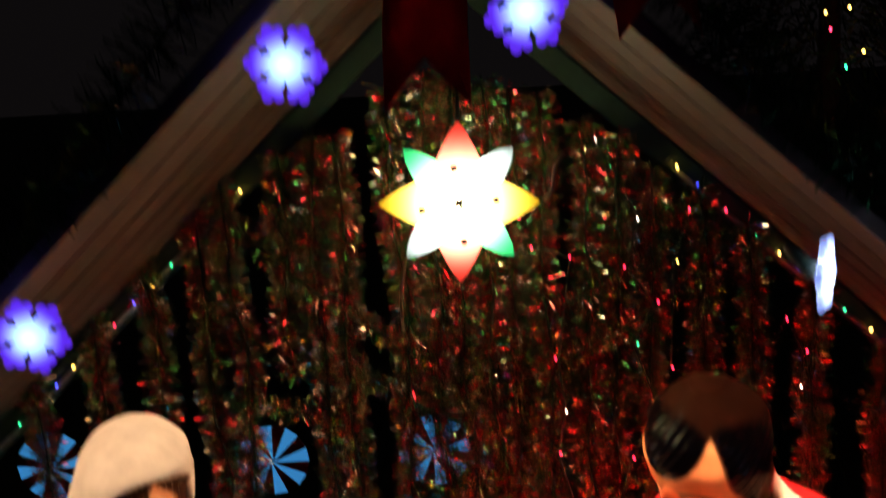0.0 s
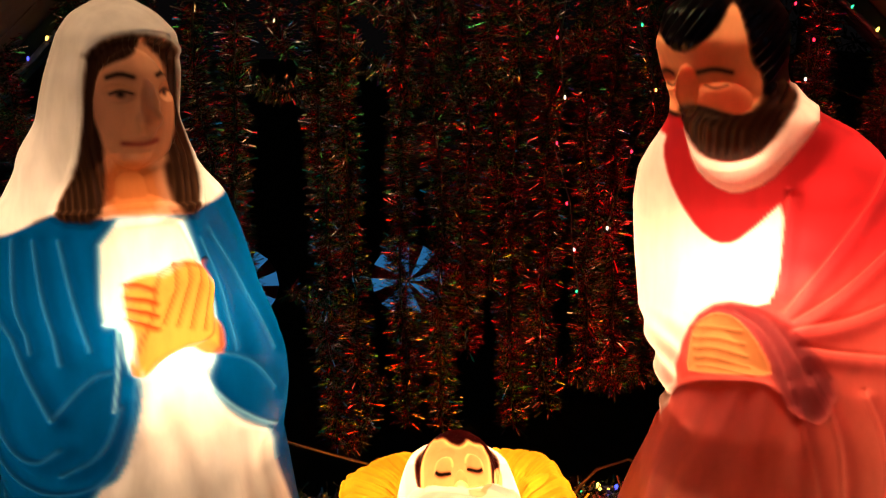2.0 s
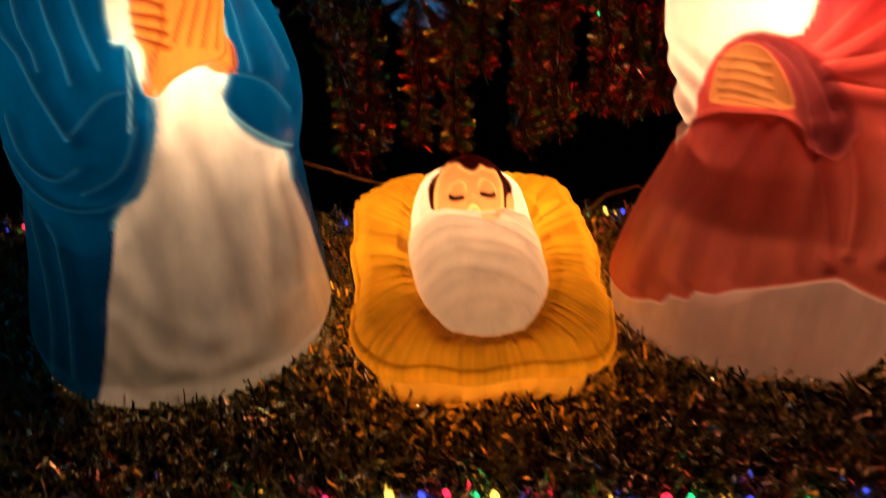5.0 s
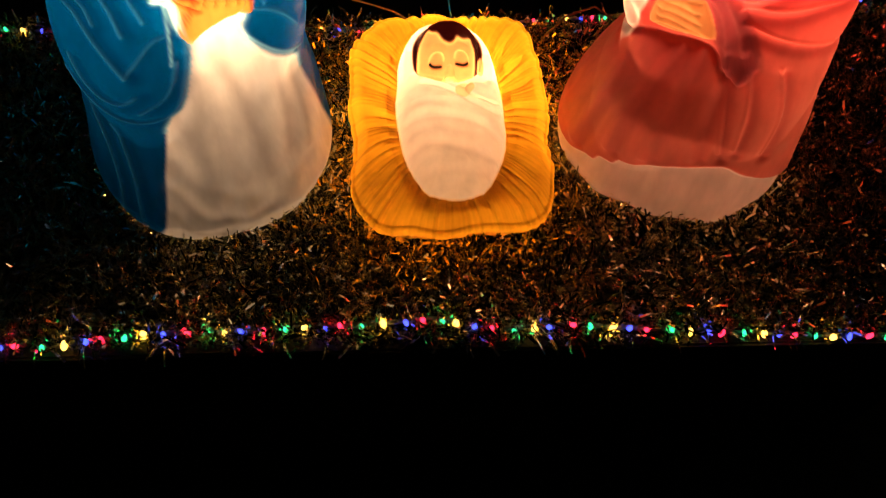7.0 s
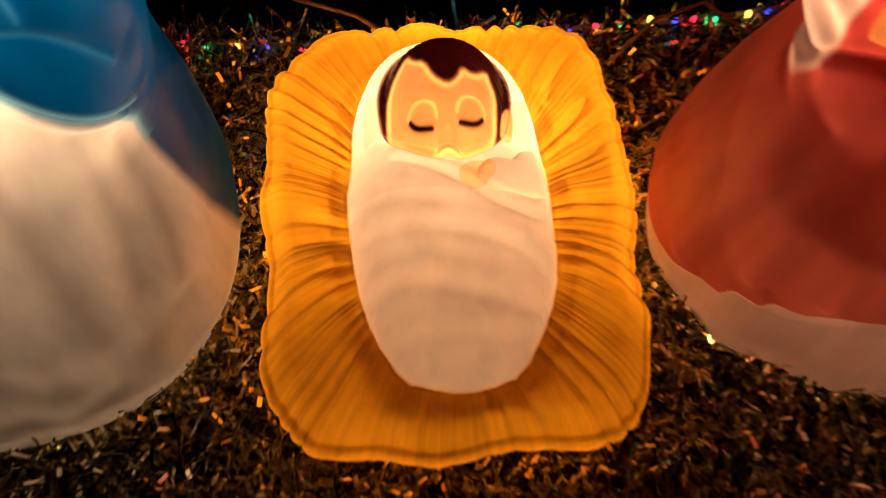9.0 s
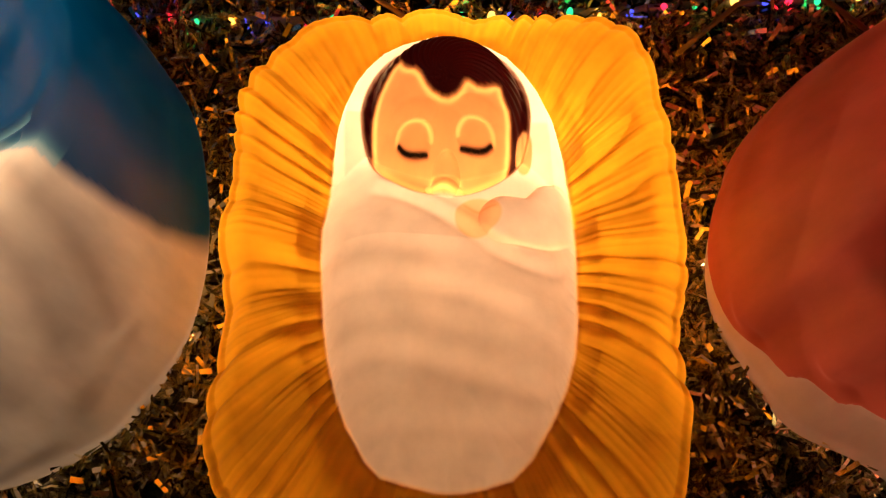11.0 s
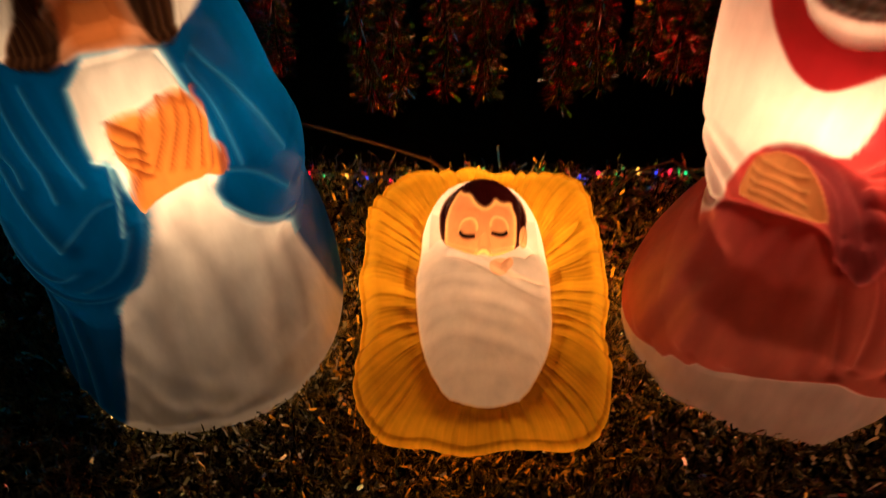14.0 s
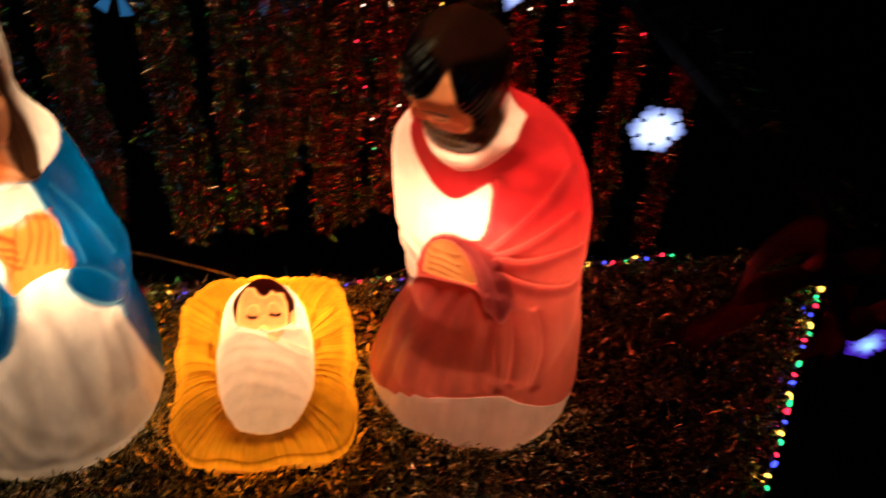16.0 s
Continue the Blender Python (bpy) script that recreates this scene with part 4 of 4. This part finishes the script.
def sagging(p, q, n, amount, seed):
    rng = random.Random(seed)
    p, q = Vector(p), Vector(q)
    return [p.lerp(q, i / n) + Vector((0, rng.uniform(-1, 1) * amount, rng.uniform(-1, 1) * amount * 0.4)) for i in range(n + 1)]


rope_light(sagging((-0.94, 0.565, -0.006), (-0.10, 0.648, -0.006), 8, 0.006, 1) + sagging((0.0, 0.652, -0.006), (0.80, 0.650, -0.006), 8, 0.006, 2), "multicolour rope light along the front edge of the stage", gap=0.028, size=1.35)
rope_light(sagging((-0.94, 1.160, -0.004), (-0.04, 1.212, -0.004), 8, 0.004, 3) + sagging((0.14, 1.238, -0.002), (0.84, 1.338, 0.0), 8, 0.004, 4), "multicolour rope light along the back edge of the stage", 0.026, 1, 1.0)
rope_light(sagging((0.81, 0.66, 0.0), (1.14, 1.26, 0.0), 8, 0.006, 5), "multicolour rope light along the side edge of the stage", 0.026, 2, 1.5)

# ---- curtain of hanging tinsel garlands behind the figures ----
CURTAIN = [(-0.62, 0.75, 0.10), (-0.52, 0.82, 0.06), (-0.43, 0.90, 0.12), (-0.345, 0.93, 0.06), (-0.30, 0.95, 0.09), (-0.225, 0.98, 0.65), (-0.175, 1.0, 0.05), (-0.135, 1.0, 0.12), (-0.055, 1.06, 0.09), (-0.005, 1.08, 0.07), (0.03, 1.08, 0.20),
           (0.075, 1.06, 0.30), (0.11, 1.05, 0.08), (0.155, 1.04, 0.10), (0.215, 1.0, 0.17), (0.25, 0.98, 0.14), (0.31, 0.93, 0.16), (0.375, 0.90, 0.08), (0.45, 0.84, 0.10), (0.54, 0.76, 0.08), (0.64, 0.66, 0.06), (0.75, 0.58, 0.05)]
for i, (x, hi, lo) in enumerate(CURTAIN):
    rng = random.Random(i)
    pts = [(x + rng.uniform(-1, 1) * 0.010, 1.31 + rng.uniform(-1, 1) * 0.012, hi + (lo - hi) * k / 10) for k in range(11)]
    garland("tinsel_garland", pts, 0.027, int(6000 * (hi - lo)), RED_GREEN_FOIL, "red and green foil garland hanging in the curtain", 100 + i)
# swags between the hanging strands
for i, (x0, z0, x1, z1, sag) in enumerate([(-0.30, 0.62, -0.13, 0.63, 0.03), (-0.16, 0.04, -0.10, 0.16, 0.03), (0.17, 0.17, 0.34, 0.17, 0.02), (-0.13, 0.66, 0.12, 0.60, 0.05), (-0.34, 0.93, -0.02, 0.66, 0.02), (0.06, 0.62, 0.40, 0.80, 0.03),
                                           (0.10, 0.70, 0.36, 0.88, 0.02), (-0.23, 0.30, -0.13, 0.28, 0.02)]):
    pts = [(x0 + (x1 - x0) * k / 10, 1.305 + 0.006 * math.sin(k), z0 + (z1 - z0) * k / 10 - sag * math.sin(math.pi * k / 10)) for k in range(11)]
    garland("tinsel_garland", pts, 0.022, int(3600 * math.hypot(x1 - x0, z1 - z0)), RED_GREEN_FOIL, "red and green foil garland swagged between strands", 200 + i)

# ---- gabled shelter: a boarded roof, its back beams and ridge ----
APEX, SLOPE = (0.03, 1.20), 0.91
TILT = math.degrees(math.atan(SLOPE))


def on_beam(side, along, y, lift=0.0):
    d = math.atan(SLOPE)
    return Vector((APEX[0] + side * (along * math.cos(d) + lift * math.sin(d)), y, APEX[1] - along * math.sin(d) + lift * math.cos(d)))


for side in (-1, 1):
    half = thing("roof_slope", (APEX[0], 0.0, APEX[1]), "brown weathered boards of the gabled shelter roof", "roof", "roof slopes", turn=(0, TILT * side, 0))
    for k in range(6):
        y0 = 0.745 + 0.105 * k
        x0, x1 = (0.02, 2.14) if side > 0 else (-2.14, -0.02)
        part("board", box_bm(x0, y0, 0.036, x1, y0 + 0.102, 0.050, 0.002), BROWN_WOOD, half)
    back = thing("back_beam", (APEX[0], 1.352, APEX[1]), "dark green sloping back beam of the gabled shelter", "beam", "shelter beams", turn=(0, TILT * side, 0))
    part("pole", box_bm(min(0, side * 2.14), -0.014, 0.0, max(0, side * 2.14), 0.014, 0.034, 0.004), GREEN_WOOD, back)
ridge = thing("ridge_pole", (APEX[0], 1.05, APEX[1] + 0.055), "dark green ridge pole of the gabled shelter", "beam")
part("pole", box_bm(-0.016, -0.30, -0.02, 0.016, 0.30, 0.02, 0.004), GREEN_WOOD, ridge)

# dark garland along the front edge, small lamps along the back beam
for side in (-1, 1):
    pts = [on_beam(side, 0.05 + 1.7 * k / 16, 0.735, 0.075 + 0.010 * math.sin(k * 1.7)) for k in range(17)]
    garland("pine_garland", pts, 0.03, 5000, DARK_FOIL, "dark green garland along the front edge of the roof", 300 + side, group="gable garlands")
    rope_light([on_beam(side, 0.42 + 0.62 * k / 12, 1.330, 0.006 + 0.002 * (k % 2)) for k in range(13)], "clear rope light along the back gable beam", 0.052, 3, 0.6)

# ---- hanging star lamp ----
STAR = {"red": glowing_from_middle("star_red", (1.0, 0.05, 0.03), (1.0, 0.85, 0.5), 0.100, 11.0, 1.8), "yellow": glowing_from_middle("star_yellow", (1.0, 0.55, 0.02), (1.0, 0.85, 0.5), 0.100, 11.0, 1.8),
        "green": glowing_from_middle("star_green", (0.02, 0.65, 0.16), (0.9, 1.0, 0.6), 0.100, 11.0, 1.8), "white": glowing_from_middle("star_white", (0.45, 0.55, 0.5), (1.0, 0.95, 0.7), 0.100, 11.0, 1.8)}
star = thing("star_lamp", (0.038, 1.13, 0.921), "lit eight-pointed star lamp in red, yellow, green and white", "lamp", turn=(0, 2, 0))
for k in range(8):
    big = k % 2 == 0
    reach = 0.099 if big else 0.094
    name = {0: "yellow", 4: "yellow", 2: "red", 6: "red", 1: "white", 5: "white", 3: "green", 7: "green"}[k]
    bm = bmesh.new()
    a = k * math.tau / 8
    rows = []
    # a faceted, tapering lens with ribs pressed across it
    for q in range(9):
        f = q / 8
        r = 0.006 + (reach - 0.006) * f
        half = (0.030 if big else 0.022) * (min(1.0, f / 0.42) if f < 0.42 else ((1 - f) / 0.58) ** (0.8 if big else 0.62)) + 0.0006
        rib = 1 + (0.28 if q % 2 else 0.0)
        rows.append([bm.verts.new((r * math.cos(a) - o * math.sin(a), y, r * math.sin(a) + o * math.cos(a))) for o, y in ((-half, 0.0), (-half * 0.45, -0.018 * (1 - f) * rib), (half * 0.45, -0.018 * (1 - f) * rib), (half, 0.0), (0.0, 0.014 * (1 - f)))])
    for r0, r1 in zip(rows, rows[1:]):
        for q in range(5):
            bm.faces.new((r0[q], r0[(q + 1) % 5], r1[(q + 1) % 5], r1[q]))
    bm.faces.new(rows[0][::-1])
    bm.faces.new(rows[-1])
    part("point", bm, STAR[name], star, name + " lit plastic point")
    if big:
        bm = bmesh.new()
        bmesh.ops.create_uvsphere(bm, u_segments=8, v_segments=6, radius=0.0045, matrix=Matrix.Translation((0.045 * math.cos(a + 0.12), -0.019, 0.045 * math.sin(a + 0.12))))
        part("socket", bm, WIRE, star, "brown bulb socket")
part("cord", tube_bm([(0.0, 0.0, 0.10), (0.0, 0.05, 0.16), (-0.012, 0.10, 0.20)], 0.0025, 6), DARK_WIRE, star)
part("lead", tube_bm([(0.105, 0.0, 0.0), (0.115, 0.0, 0.014), (0.117, 0.002, 0.04), (0.128, 0.004, 0.06)], 0.003, 6), WIRE, star, "pale bent lead")
part("lead", tube_bm([(-0.068, 0.0, -0.07), (-0.076, 0.0, -0.11), (-0.074, 0.0, -0.16)], 0.002, 6), WIRE, star, "pale hanging lead")

# ---- snowflake lamps on the gable ----
FLAKE = {"violet": glowing_from_middle("flake_violet", (0.13, 0.03, 1.0), (0.30, 0.7, 1.0), 0.026, 1.8, 1.2), "white": glowing_from_middle("flake_white", (0.30, 0.40, 1.0), (0.75, 0.9, 1.0), 0.030, 2.6, 0.9)}


def snowflake(place, colour, turn):
    top = thing("snowflake_lamp", place, f"lit {colour} plastic snowflake lamp on the gable beam", "lamp", "snowflake lamps", turn=turn)
    r = 0.030
    bm = bmesh.new()
    bmesh.ops.create_cone(bm, cap_ends=True, segments=6, radius1=r * 0.45, radius2=r * 0.38, depth=0.010, matrix=Matrix.Rotation(math.pi / 2, 4, "X"))
    part("hub", bm, FLAKE[colour], top)
    for k in range(6):
        a = k * math.tau / 6
        d, n = Vector((math.cos(a), 0, math.sin(a))), Vector((-math.sin(a), 0, math.cos(a)))
        bm = bmesh.new()
        for at, off, rad in ((0.50, 0.0, 0.24), (0.72, 0.0, 0.20), (0.93, 0.0, 0.16), (0.78, 0.24, 0.15), (0.78, -0.24, 0.15)):
            p = d * (r * at) + n * (r * off)
            bmesh.ops.create_uvsphere(bm, u_segments=10, v_segments=6, radius=r * rad, matrix=Matrix.Translation(p) @ Matrix.Diagonal((1, 0.6, 1, 1)))
        part("arm", bm, FLAKE[colour], top)
    part("socket", tube_bm([(0, 0.004, 0), (0, 0.014, 0.004), (0, 0.030, 0.020)], [0.007, 0.007, 0.004], 8), DARK_WIRE, top)


for place, colour, turn in (((-0.079, 0.72, 1.094), "violet", (4, 6, 0)), ((0.104, 0.72, 1.123), "violet", (0, -12, 0)), ((-0.306, 0.72, 0.891), "violet", (0, 15, 8)), ((0.328, 0.72, 0.911), "white", (0, 5, 58)),
                            ((0.498, 0.72, 0.745), "white", (0, 5, 0)), ((0.866, 0.72, 0.41), "violet", (0, 15, 0)), ((-0.60, 0.72, 0.60), "violet", (0, 10, 0))):
    snowflake(place, colour, turn)


# ---- red velvet bows ----
def bow(place, size, tails, label, turn=(0, 0, 0)):
    top = thing("ribbon_bow", place, label, "bow", "red bows", turn=turn)

    def loop(sign):
        bm, rows = bmesh.new(), []
        for k in range(13):
            a = k / 12
            x = sign * size * math.sin(math.pi * a) * (0.6 + 0.4 * a)
            zz = size * 0.42 * math.sin(math.tau * a)
            half = size * (0.10 + 0.26 * math.sin(math.pi * a))
            rows.append([bm.verts.new((x, -0.02 * math.sin(math.pi * a) + s * 0.012, zz + s * half * 0.5)) for s in (-1, -0.3, 0.3, 1)])
        for r0, r1 in zip(rows, rows[1:]):
            for q in range(3):
                bm.faces.new((r0[q], r0[q + 1], r1[q + 1], r1[q])).smooth = True
        bmesh.ops.solidify(bm, geom=bm.faces[:], thickness=0.002)
        return bm

    part("loop", loop(1), RED_CLOTH, top)
    part("loop", loop(-1), RED_CLOTH, top)
    bm = bmesh.new()
    bmesh.ops.create_uvsphere(bm, u_segments=16, v_segments=10, radius=size * 0.17, matrix=Matrix.Diagonal((1.1, 0.7, 1.2, 1)))
    part("knot", bm, RED_CLOTH, top)
    for sx, ex, ez, half in tails:
        bm, rows = bmesh.new(), []
        for k in range(9):
            a = k / 8
            x, zz = sx + (ex - sx) * a, ez * a
            wv = 0.006 * math.sin(a * 7)
            rows.append([bm.verts.new((x + s * half * (0.75 + 0.25 * a), wv + 0.003 * s * s - 0.012, zz + (0.035 * abs(s) * -1 if k == 8 else 0))) for s in (-1, -0.5, 0, 0.5, 1)])
        for r0, r1 in zip(rows, rows[1:]):
            for q in range(4):
                bm.faces.new((r0[q], r0[q + 1], r1[q + 1], r1[q])).smooth = True
        bmesh.ops.solidify(bm, geom=bm.faces[:], thickness=0.0015)
        part("tail", bm, RED_CLOTH, top)
    return top


bow((0.06, 0.66, 1.232), 0.12, [(-0.02, -0.03, -0.14, 0.030), (0.06, 0.13, -0.10, 0.028)], "large red velvet bow at the top of the gable")
bow((0.713, 0.66, 0.60), 0.12, [(-0.02, -0.09, -0.15, 0.028), (0.03, 0.09, -0.11, 0.026)], "dark red velvet bow on the gable beam", (0, 20, 0))

# ---- candy pinwheel lamps on stakes behind the curtain ----
CANDY_BLUE = glowing("candy_blue", (0.06, 0.36, 0.85), 0.22)
CANDY_RED = surface("candy_red", (0.30, 0.02, 0.04), 0.4)


def pinwheel(place, turn=0):
    top = thing("pinwheel_lamp", (place[0], place[1], -0.45), "lit blue and red striped candy pinwheel lamp on a stake", "lamp", "pinwheel lamps")
    h = place[2] + 0.45
    part("stake", tube_bm([(0, 0.012, 0), (0, 0.012, h - 0.02)], 0.006, 6), DARK_WIRE, top)
    for k in range(16):
        bm = bmesh.new()
        ring = []
        for y in (-0.012, 0.008):
            for r, da in ((0.008, 0.0), (0.105, 0.35), (0.105, 0.35 + math.tau / 16), (0.008, math.tau / 16)):
                a = turn + k * math.tau / 16 + da
                ring.append(bm.verts.new((r * math.cos(a), y * (1 if r < 0.05 else 0.5), h + r * math.sin(a))))
        for f in ((0, 1, 2, 3), (7, 6, 5, 4), (0, 4, 5, 1), (1, 5, 6, 2), (2, 6, 7, 3), (3, 7, 4, 0)):
            bm.faces.new([ring[q] for q in f])
        part("stripe", bm, CANDY_BLUE if k % 2 else CANDY_RED, top)


for px in ((-1.23, 2.5, 0.0), (-0.575, 2.5, -0.01), (-0.10, 2.5, 0.0)):
    pinwheel(px)


# ---- string of tiny lamps in the curtain and out in the dark ----
def light_string(points, label, colours, spread, seed, size=0.0016):
    rng = random.Random(seed)
    pts = [Vector(p) for p in points]
    top = thing("light_string", pts[0], label, "string lights", "string lights")
    part("wire", tube_bm([p - pts[0] for p in pts], 0.0012, 5), DARK_WIRE, top)
    meshes = {}
    for c in set(colours):
        bm = bmesh.new()
        bmesh.ops.create_uvsphere(bm, u_segments=8, v_segments=6, radius=size, matrix=Matrix.Diagonal((1, 1, 1.5, 1)))
        meshes[c] = bpy.data.meshes.new(c + "_bulb")
        bm.to_mesh(meshes[c])
        bm.free()
        meshes[c].materials.append(LED[c])
    for p in pts:
        c = rng.choice(colours)
        ob = new(c + "_bulb", meshes[c])
        ob.parent = top
        ob.location = p - pts[0] + Vector((rng.uniform(-1, 1), rng.uniform(-1, 0), rng.uniform(-1, 1))) * spread


STRINGS = ([(0.228, 0.977), (0.251, 0.929), (0.284, 0.866), (0.265, 0.794), (0.303, 0.740), (0.274, 0.679), (0.304, 0.594), (0.27, 0.50), (0.24, 0.40)],
           [(0.132, 0.834), (0.186, 0.811), (0.166, 0.662), (0.173, 0.581), (0.161, 0.514), (0.185, 0.432), (0.19, 0.36), (0.20, 0.30)],
           [(0.358, 0.877), (0.332, 0.803), (0.327, 0.645), (0.444, 0.589), (0.489, 0.711), (0.514, 0.654), (0.513, 0.609), (0.647, 0.556)])
for k, line in enumerate(STRINGS):
    light_string([(x, 1.285 if z < 0.9 else 1.32, z) for x, z in line], "tiny red and white lamps strung in the foil curtain", ["red", "red", "red", "white", "green", "yellow"], 0.006, k)


def fir_tree(place, height, seed):
    rng = np.random.default_rng(seed)
    top = thing("fir_tree", place, "dark fir tree standing in the night behind the shelter", "tree")
    part("trunk", tube_bm([(0, 0, 0), (0.01, 0, height * 0.5), (0, 0, height)], [0.05, 0.035, 0.008], 8), BROWN_WOOD, top)
    n = 16000
    h = rng.uniform(0.08, 1, n)
    a = rng.uniform(0, math.tau, n)
    tier = 0.75 + 0.25 * np.abs(np.sin(h * 22 + a * 0.5))
    r = (1 - h) * 0.34 * height * tier * np.sqrt(rng.uniform(0.1, 1, n))
    roots = np.stack([r * np.cos(a), r * np.sin(a), h * height - r * 0.25], 1)
    ways = np.stack([np.cos(a), np.sin(a), np.full(n, -0.25)], 1) + rng.normal(0, 0.45, (n, 3))
    verts, faces = slivers(roots, ways, 0.06, 0.006, 0.3, rng)
    crown = mesh_object("crown", verts, faces, FIR, False)
    crown.parent = top


FIR = surface("fir_needles", (0.02, 0.05, 0.02), 0.7, grain=30.0)
fir_tree((1.20, 3.05, -0.45), 2.9, 4)
light_string([(1.02 + 0.035 * q, 2.62 + 0.005 * q, 1.19 - 0.035 * ((q * 7) % 5)) for q in range(10)], "tiny lamps strung on the dark fir tree", ["red", "white", "green", "yellow"], 0.03, 9, 0.0045)

# ---- power cords ----
for pts in ([(-0.30, 1.18, 0.14), (-0.22, 1.20, 0.10), (-0.14, 1.20, 0.075), (-0.07, 1.19, 0.060), (-0.03, 1.17, 0.05), (-0.02, 1.15, 0.01)], [(0.18, 1.17, 0.03), (0.22, 1.20, 0.055), (0.27, 1.22, 0.06), (0.33, 1.20, 0.03)]):
    cord = thing("power_cord", pts[0], "thin brown power cord behind the manger", "cord", "power cords")
    part("lead", tube_bm([Vector(p) - Vector(pts[0]) for p in pts], 0.0022, 6), WIRE, cord)
